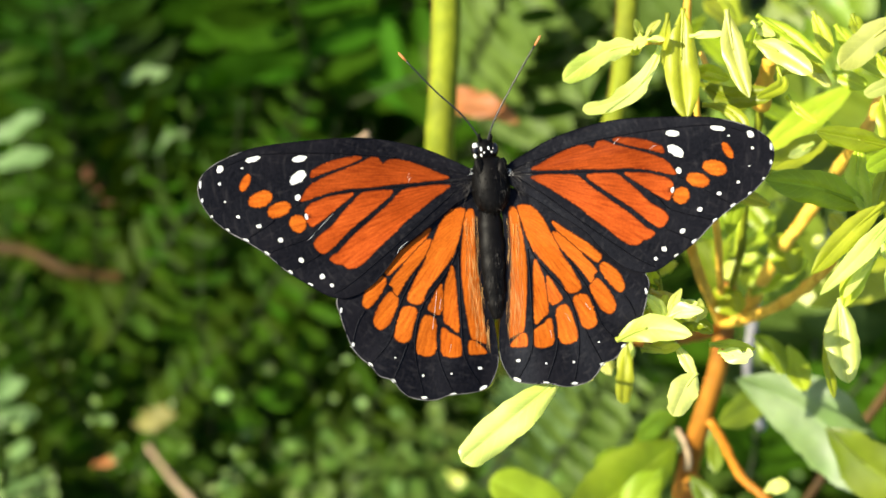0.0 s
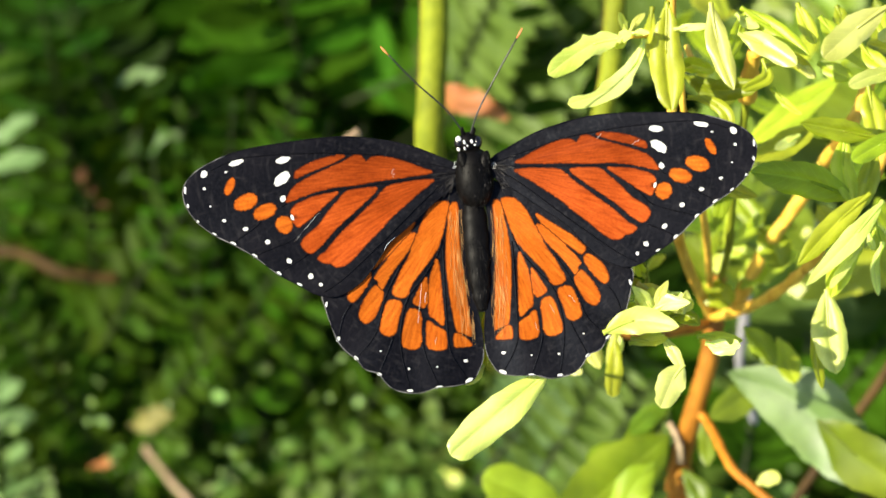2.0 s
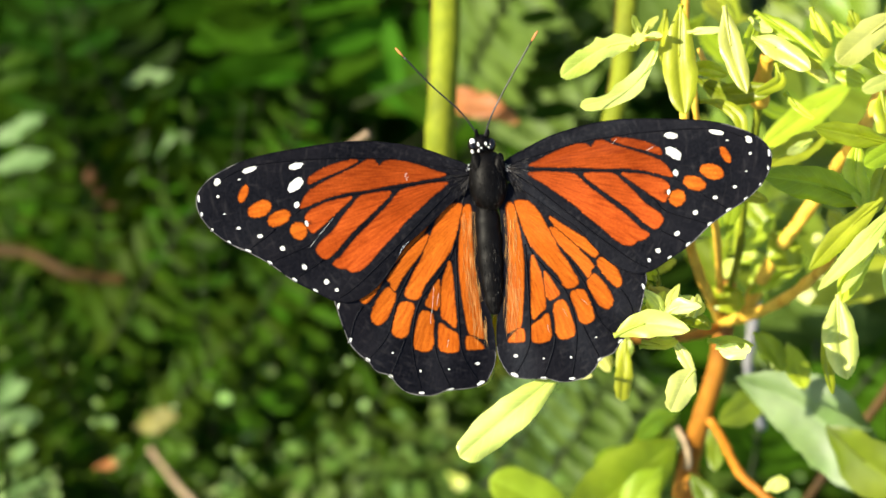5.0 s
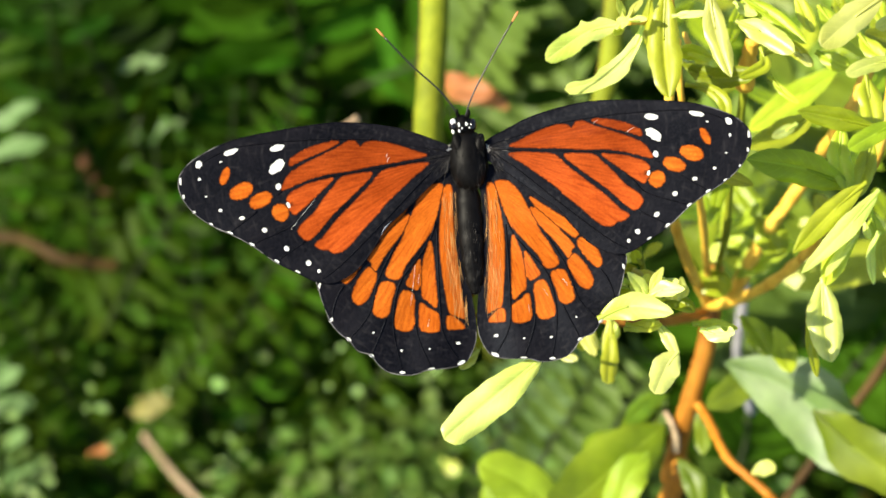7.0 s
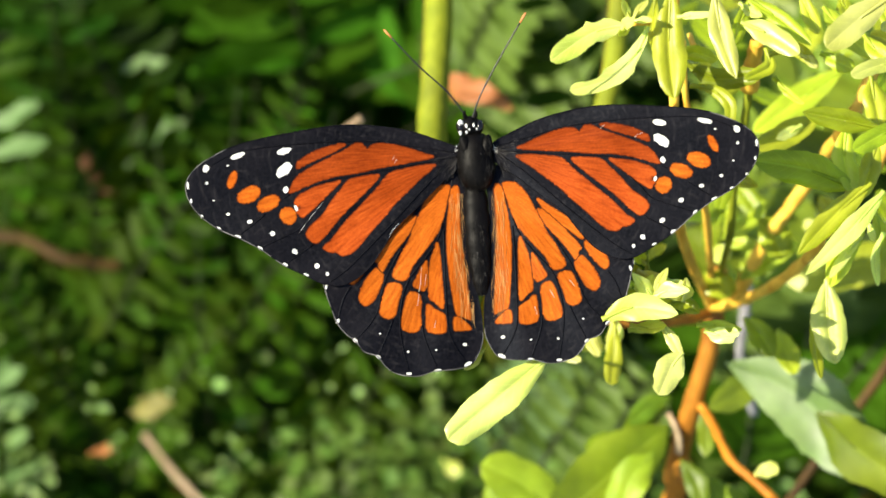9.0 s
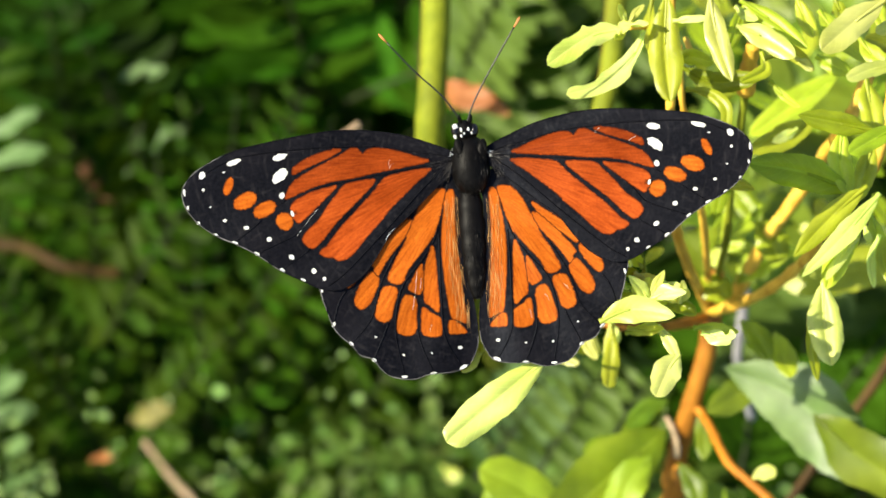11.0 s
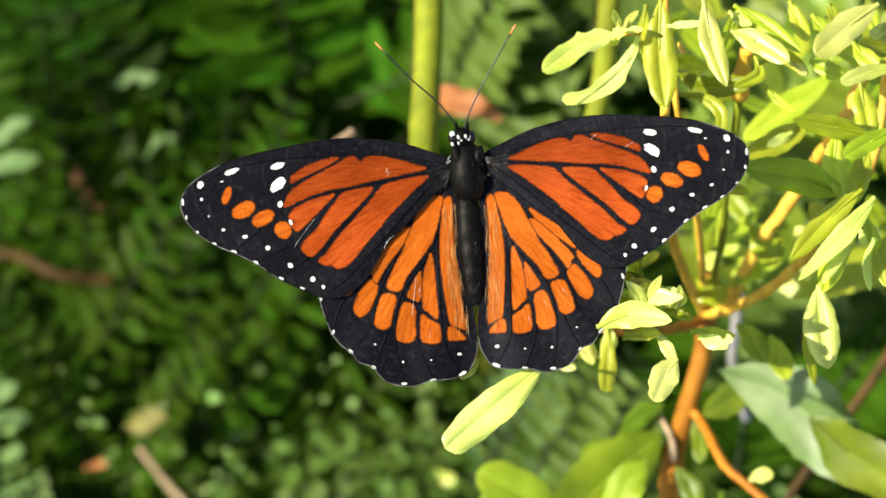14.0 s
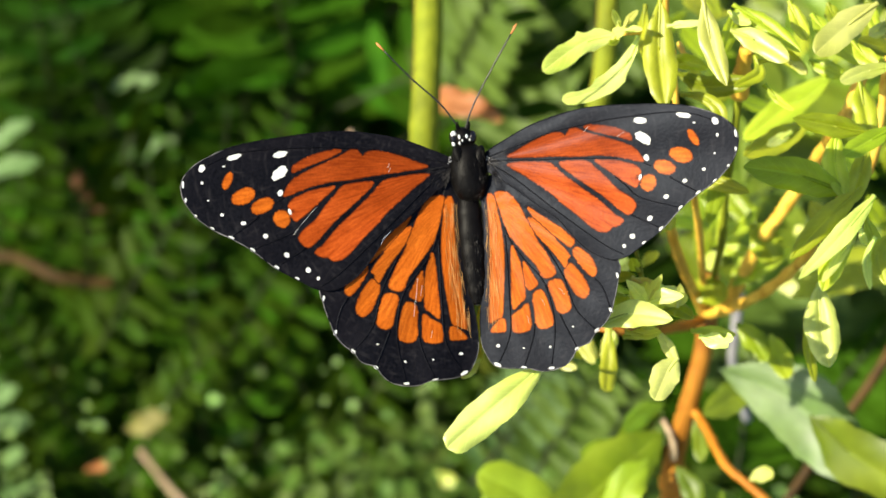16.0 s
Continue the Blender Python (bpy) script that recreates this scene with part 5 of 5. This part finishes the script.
def undergrowth():
    rnd = random.Random(21)
    for k in range(110):
        x, y = rnd.uniform(-260, 1000), rnd.uniform(-200, 640)
        w = rnd.uniform(380, 560)
        a = rnd.choice((-1, -1, 1)) * math.pi / 2 + rnd.uniform(-0.3, 0.3) if x < 620 else rnd.uniform(0, 6.3)
        l = rnd.uniform(0.10, 0.16)
        p = SEE(x, y, w)
        q = p + Vector((math.cos(a), 0.3 * math.sin(a), 0.75 * math.sin(a))) * l
        # a lighter leaf colour stands in for light on some fronds
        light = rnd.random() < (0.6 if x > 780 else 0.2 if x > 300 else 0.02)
        frond(toward(p, q, rnd.uniform(-30, 30)), l, 14, rnd.uniform(0.016, 0.022), FERN_MID if light else FERN_SHADED, k, "fern frond with shade in its dark green" if not light else "fern frond with light in its green")
    for k in range(26):
        x, y = rnd.uniform(900, 1750), rnd.uniform(-200, 900)
        p = SEE(x, y, rnd.uniform(300, 500))
        a = rnd.uniform(0.5, 2.6)
        l = rnd.uniform(0.08, 0.14)
        q = p + Vector((math.cos(a), 0.3, math.sin(a))) * l
        frond(toward(p, q, rnd.uniform(-35, 35)), l, 13, rnd.uniform(0.016, 0.024), FERN_MID if y < 300 and x < 1200 else FERN_SHADED, 100 + k, "green fern frond behind the shrub")
    for k in range(20):
        p = SEE(rnd.uniform(770, 1010), rnd.uniform(-60, 240), rnd.uniform(270, 340))
        a = rnd.uniform(0.2, 1.4)
        l = rnd.uniform(0.06, 0.1)
        q = p + Vector((math.cos(a), 0.2, math.sin(a))) * l
        frond(toward(p, q, rnd.uniform(-35, 35)), l, 12, rnd.uniform(0.014, 0.02), (FERN_SUNLIT if k % 4 == 0 else FERN_MID), 400 + k, "green fern frond behind the stalk", near=True)
    for k in range(16):
        x, y, w = rnd.uniform(1300, 1650), rnd.uniform(450, 900), rnd.uniform(190, 300)
        p, q = SEE(x, y, w), SEE(x + rnd.uniform(-160, 160), y - rnd.uniform(60, 200), w)
        frond(toward(p, q, rnd.uniform(-25, 25)), (q - p).length, 9, 0.02, FERN_MID if k % 3 else THICKET, 380 + k, "green fern frond behind the broad leaf", near=True)
    # pale fronds low down beside the stem, their leaflets slanting
    for k, (x, y, w) in enumerate(((930, 862, 215), (840, 838, 240), (1016, 884, 205), (1000, 830, 260), (880, 760, 270))):
        p, q = SEE(x, y, w), SEE(x + 150, y - 225, w + 8)
        frond(toward(p, q, rnd.uniform(-20, 20)), (q - p).length, 7, 0.0105, (FERN_MID, FERN_SUNLIT, FERN_MID)[k % 3], 300 + k, "green fern frond low beside the stem", 0.15, 0.3, True)
    for k in range(10):
        x, y, w = rnd.uniform(1150, 1420), rnd.uniform(120, 420), rnd.uniform(150, 240)
        p, q = SEE(x, y, w), SEE(x + rnd.uniform(60, 200), y - rnd.uniform(40, 200), w)
        frond(toward(p, q, rnd.uniform(-25, 25)), (q - p).length, 9, 0.02, LEAF_MID if k % 3 else FERN_MID, 340 + k, "pale green fern frond behind the shrub", near=True)
    # lighter fronds behind the forewing
    for k in range(18):
        x, y, w = rnd.uniform(330, 740), rnd.uniform(-70, 190), rnd.uniform(300, 380)
        a = rnd.uniform(0.3, 2.2)
        p = SEE(x, y, w)
        l = rnd.uniform(0.08, 0.12)
        q = p + Vector((math.cos(a), 0.25, math.sin(a))) * l
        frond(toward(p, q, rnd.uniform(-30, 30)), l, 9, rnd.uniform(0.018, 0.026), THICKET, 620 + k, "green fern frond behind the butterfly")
    # the thicket, added so that shaded gaps come out deep green, not black
    for k in range(70):
        x, y, w = rnd.uniform(150, 900), rnd.uniform(-150, 480), rnd.uniform(400, 520)
        a = rnd.choice((rnd.uniform(-0.3, 0.3), math.pi + rnd.uniform(-0.3, 0.3), rnd.uniform(0.6, 2.4)))
        l = rnd.uniform(0.09, 0.15)
        p = SEE(x, y, w)
        q = p + Vector((math.cos(a), 0.3 * math.sin(a), 0.75 * math.sin(a))) * l
        frond(toward(p, q, rnd.uniform(-30, 30)), l, 12, rnd.uniform(0.018, 0.026), FERN_MID if k % 6 == 0 else THICKET, 500 + k, "fern frond of the thicket, mostly coloured for shade")
    # low fronds over the creeping plants
    low = random.Random(64)
    for k in range(64):
        x, y, w = low.uniform(-120, 800), low.uniform(440, 1000), low.uniform(335, 400)
        a = low.choice((-1, 1, 1)) * math.pi / 2 + low.uniform(-0.5, 0.5)
        p = SEE(x, y, w)
        l = low.uniform(0.05, 0.09)
        q = p + Vector((math.cos(a), 0.3 * math.sin(a), 0.75 * math.sin(a))) * l
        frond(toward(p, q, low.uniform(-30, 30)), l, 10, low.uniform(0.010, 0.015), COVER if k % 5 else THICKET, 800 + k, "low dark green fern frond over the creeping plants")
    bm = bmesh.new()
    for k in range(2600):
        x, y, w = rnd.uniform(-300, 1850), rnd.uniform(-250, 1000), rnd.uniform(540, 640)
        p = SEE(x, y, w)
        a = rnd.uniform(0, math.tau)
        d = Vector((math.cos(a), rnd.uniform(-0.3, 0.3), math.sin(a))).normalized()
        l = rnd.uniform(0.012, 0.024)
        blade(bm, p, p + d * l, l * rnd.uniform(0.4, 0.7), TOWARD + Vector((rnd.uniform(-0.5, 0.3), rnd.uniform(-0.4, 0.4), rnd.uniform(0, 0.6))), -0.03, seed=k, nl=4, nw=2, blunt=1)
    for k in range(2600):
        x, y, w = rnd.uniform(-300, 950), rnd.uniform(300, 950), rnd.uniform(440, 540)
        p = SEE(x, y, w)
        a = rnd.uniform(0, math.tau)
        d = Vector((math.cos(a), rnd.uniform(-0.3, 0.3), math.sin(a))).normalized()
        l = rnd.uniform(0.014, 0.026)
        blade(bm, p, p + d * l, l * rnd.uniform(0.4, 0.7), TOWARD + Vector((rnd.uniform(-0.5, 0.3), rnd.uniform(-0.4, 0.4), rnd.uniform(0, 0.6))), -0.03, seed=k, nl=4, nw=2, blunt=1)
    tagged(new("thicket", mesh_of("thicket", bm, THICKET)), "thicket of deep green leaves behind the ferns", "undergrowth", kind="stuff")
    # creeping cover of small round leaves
    for name, count, mat, least, most, label in (("ground_cover", 14000, COVER, 0.004, 0.011, "creeping plants with small dark green leaves"), ("ground_cover", 620, COVER_SUNLIT, 0.0014, 0.0036, "creeping leaves with sunlight in their pale colour"), ("ground_cover", 800, FERN_MID, 0.002, 0.0055, "low green plants between the fern and the shrub"), ("leaf_litter", 260, LITTER, 0.003, 0.009, "dull brown dry litter among the creeping plants")):
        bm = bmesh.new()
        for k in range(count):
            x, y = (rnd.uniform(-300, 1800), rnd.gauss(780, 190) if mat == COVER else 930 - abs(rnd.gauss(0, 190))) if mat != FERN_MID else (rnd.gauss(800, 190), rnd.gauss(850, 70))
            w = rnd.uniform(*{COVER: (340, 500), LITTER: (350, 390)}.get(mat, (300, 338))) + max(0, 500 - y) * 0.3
            if noise.noise(Vector((x / 90, y / 90, 7))) < (-0.3 if mat == COVER else 0.08 if mat == COVER_SUNLIT else -0.5):
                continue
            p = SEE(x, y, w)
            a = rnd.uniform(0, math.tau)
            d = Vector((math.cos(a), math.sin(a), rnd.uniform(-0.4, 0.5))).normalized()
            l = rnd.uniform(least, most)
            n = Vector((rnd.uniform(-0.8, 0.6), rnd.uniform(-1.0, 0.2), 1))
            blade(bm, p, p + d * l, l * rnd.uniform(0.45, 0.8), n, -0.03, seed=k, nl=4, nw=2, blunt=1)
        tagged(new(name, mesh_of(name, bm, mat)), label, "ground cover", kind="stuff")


undergrowth()


def sprig(stem_pts, leaves, mat, label, stem_mat=RIB, category="plant"):
    ob = base("sprig", Matrix.Identity(4), label, category, "sprigs in the undergrowth")
    twig(ob, stem_pts, 0.8, 0.5, stem_mat, "stem")
    for a, b, wide in leaves:
        leaf(ob, V(*a), V(*b), wide * SPAN * (1 + a[2] / 406), mat, 0, 0.5, 0.03, blunt=1)
    return ob


# sun and shade on the sprigs are put into their leaf colours
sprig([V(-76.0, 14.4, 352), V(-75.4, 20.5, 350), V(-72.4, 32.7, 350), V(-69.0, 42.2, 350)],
      [((-74.8, 24.3, 350), (-61.9, 30.6, 345), 36), ((-78.3, 43.2, 350), (-66.2, 44.8, 345), 32), ((-75.4, 16.4, 350), (-75.9, 23.4, 350), 16)], FERN_SUNLIT, "sprig with sunlight in its pale green")
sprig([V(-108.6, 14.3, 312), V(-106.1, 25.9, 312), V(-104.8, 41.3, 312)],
      [((-104.8, 26.9, 312), (-91.7, 32.6, 308), 38), ((-104.1, 20.7, 312), (-89.6, 24.5, 308), 40)], FERN_SUNLIT, "sprig with sunlight in its pale green")
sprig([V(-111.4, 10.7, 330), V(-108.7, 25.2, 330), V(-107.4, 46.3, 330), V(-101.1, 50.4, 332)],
      [((-107.4, 14.4, 330), (-95.0, 16.5, 326), 34), ((-108.7, 39.7, 330), (-94.8, 43.4, 326), 34), ((-106.1, 45.0, 330), (-95.3, 48.8, 328), 30), ((-75.1, 12.3, 350), (-66.5, 13.9, 348), 36), ((-65.8, 45.0, 352), (-61.1, 56.9, 348), 28)], COVER, "sprig with shade in its dark green")
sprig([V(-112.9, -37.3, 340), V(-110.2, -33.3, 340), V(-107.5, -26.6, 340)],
      [((-107.5, -37.3, 340), (-99.2, -25.9, 336), 44), ((-108.9, -40.0, 340), (-96.3, -36.5, 336), 40), ((-104.9, -56.0, 340), (-93.6, -50.0, 330), 60), ((-103.5, -48.0, 340), (-96.9, -43.4, 330), 44)], FERN_SUNLIT, "sprig with sunlight in its pale green")


def fallen(name, a, b, wide, mat, label, category="fallen leaf"):
    ob = base(name, Matrix.Identity(4), label, category)
    leaf(ob, a, b, wide, mat, 10, 0.3, 0.08, blunt=1, bite=0.2, wave=0.15)


fallen("fallen_leaf", V(-70.1, -36.8, 310), V(-61.0, -34.4, 302), 5.6, DEAD, "fallen yellow leaf caught in the undergrowth")
fallen("fallen_leaf", V(-0.4, 32.2, 190), V(9.2, 28.3, 180), 6.0, RUSSET, "russet dead leaf behind the stalk")
fallen("fallen_leaf", V(1.2, 32.2, 190), V(12.3, 26.0, 184), 3.6, RUSSET, "russet dead leaf behind the stalk")
fallen("fallen_leaf", V(0.8, -48.0, 300), V(3.5, -49.9, 298), 3.6, LEAF_SUNLIT, "small pale leaf in the undergrowth")
fallen("fallen_leaf", V(-79.3, -46.2, 312), V(-74.5, -44.7, 308), 2.3, RUSSET, "small russet dead leaf")


def stick(pts, r, mat, label):
    ob = base("stick", Matrix.Identity(4), label, "stick")
    twig(ob, pts, r, r * 0.8, mat, "shaft")


stick([V(-68.7, -42.7, 318), V(-62.3, -50.1, 312), V(-55.6, -56.8, 308), V(-46.4, -66.3, 306)], 0.85, STRAW, "pale dry stick in the undergrowth")
stick([V(-53.4, -39.7, 360), V(-49.3, -47.3, 350), V(-45.0, -55.1, 345)], 0.6, OCHRE, "thin brown stick in the undergrowth")
stick([V(-110.7, 3.4, 326), V(-97.4, 2.1, 324), V(-86.7, -2.7, 322), V(-75.2, -3.8, 324)], 1.6, OCHRE, "brown dead stem in the undergrowth")
stick([V(-87.3, 23.2, 350), V(-83.2, 16.4, 350), V(-77.1, 11.0, 350)], 1.6, BROWN, "reddish brown stem in the undergrowth")
stick([V(81.3, -14.9, 150), V(75.4, -23.8, 150), V(67.0, -36.1, 155), V(60.5, -46.6, 160)], 1.0, OCHRE, "brown bent stem behind the broad leaf")
stick([V(53.4, -3.9, 150), V(52.6, -11.9, 150), V(52.1, -19.9, 152), V(55.4, -29.3, 160)], 1.0, GREYSTEM, "grey dead stem behind the shrub")
stick([V(66.6, 6.2, 160), V(62.5, 3.1, 160), V(60.0, 0.1, 165)], 2.0, GREYSTEM, "grey dead stem behind the shrub")
stick([SEE(590, 900, 330), SEE(612, 850, 325), SEE(640, 800, 325), SEE(652, 770, 330)], 1.1, RIB, "olive stem in the undergrowth")
stick([SEE(556, 264, 120), SEE(594, 238, 121), SEE(634, 209, 122)], 0.95, STRAW, "pale dry straw behind the butterfly")

# ---- what moves ----


def motions():
    # sway of the perch: seconds, right and up in millimetres
    sway = [(0, 0.55, -0.42), (0.5, 1.01, -0.48), (1, 0.35, -0.43), (1.5, 0.35, -0.63), (2, 0.26, -0.24), (2.5, 0.2, -0.43), (3, 0.37, -0.45), (3.5, 0.42, -0.25), (6, 0.51, -0.42), (6.5, 0.28, -0.06), (7, 0, 0), (7.5, 0.06, -0.22), (8, 0.25, -0.27), (8.5, 0.27, -0.31), (9, 0.32, -0.11), (11.5, -0.04, -0.18), (12, 0.07, -0.56), (12.5, 0.03, -0.1), (13, 0.44, 0.12), (13.5, 0.53, 0.12), (14, 0.13, -0.13), (14.5, 0.1, -0.19), (15, -0.15, -0.46), (15.5, 0.09, -0.2), (16, 0.2, -0.13)]
    walk(butterfly, [(t, Matrix.Translation(V(a, b, 0) - V(0, 0, 0) + FLY) @ FRAME) for t, a, b in sway])
    # seconds, forward sweep of the left and of the right forewing, degrees
    sweep = [(0, -0.00, 0.00), (0.5, -0.55, -0.15), (1, -1.01, -0.60), (1.5, -1.39, -0.80), (2, -2.05, -1.40), (2.5, -2.71, -1.75), (3, -2.88, -1.80), (3.5, -3.29, -2.05), (6, -4.19, -2.50), (6.5, -4.43, -2.60), (7, -4.42, -2.70), (7.5, -4.35, -2.70), (8, -4.66, -3.60), (8.5, -5.30, -3.75), (9, -5.24, -4.10), (11.5, -5.85, -4.20), (12, -5.67, -4.30), (12.5, -6.09, -4.30), (13, -6.03, -4.20), (13.5, -6.08, -4.20), (14, -5.80, -4.40), (14.5, -6.02, -4.40), (15, -6.02, -4.40), (15.5, -6.02, -4.40), (15.6, -6.02, -4.4), (16, -2.9, -2.5)]
    # seconds, how far the left and the right wings are raised, degrees
    raised = [(0.0, 4, 8), (14.6, 4, 8), (14.7, 6, 12), (14.8, 12, 20), (14.9, 37, 49), (15.0, 62.5, 79), (15.1, 66.5, 86), (15.2, 66.5, 88), (15.3, 66.5, 86.5), (15.4, 65.5, 84), (15.5, 63, 81.5), (15.6, 57.5, 75), (15.7, 48, 67.5), (15.8, 36, 54), (15.9, 20, 37), (16.0, 9, 23)]

    def between(rows, t):
        for r0, r1 in zip(rows, rows[1:]):
            if r0[0] <= t <= r1[0]:
                f = (t - r0[0]) / (r1[0] - r0[0])
                return [a + (b - a) * f for a, b in zip(r0[1:], r1[1:])]
        return rows[-1][1:]

    times = sorted({r[0] for r in sweep} | {r[0] for r in raised})
    # wing, side, hinge right, up and out of the body, root from the hinge, turn
    for kind, flip, x, y, z, root, turn in (("fore", 1, -1.2, 0.87, 0.5, -1.06, 0.7), ("fore", -1, 1.2, 1.6, 0.5, 1.06, 6.3), ("hind", 1, -0.9, -2.77, -0.1, -1.07, 0), ("hind", -1, 0.9, -2.55, -0.1, 1.21, 6.0)):
        rows = []
        for t in times:
            s, r = between(sweep, t), between(raised, t)
            k = 0 if flip > 0 else 1
            up = r[k] * (1 if kind == "fore" else 0.94)
            lift = r[k] - (4, 8)[k]
            a = s[k] + ((0.16 * min(lift, 33) + 0.06 * max(0, lift - 33)) if k == 0 else (0.1 * min(lift, 41) - 0.03 * max(0, lift - 41))) if kind == "fore" else 0
            lean = {("fore", 1): 4.3, ("fore", -1): 2.5, ("hind", 1): 7.7, ("hind", -1): -1.0}[kind, flip]
            rows.append((t, pose(x / 1000, y / 1000, z / 1000, 0, 0, lean) @ pose(0, 0, 0, 0, flip * up, 0) @ pose(0, 0, 0, 0, 0, -lean) @ pose(root / 1000, 0, 0, 0, 0, flip * -a + turn)))
        walk(WINGS[kind, flip], rows)


motions()
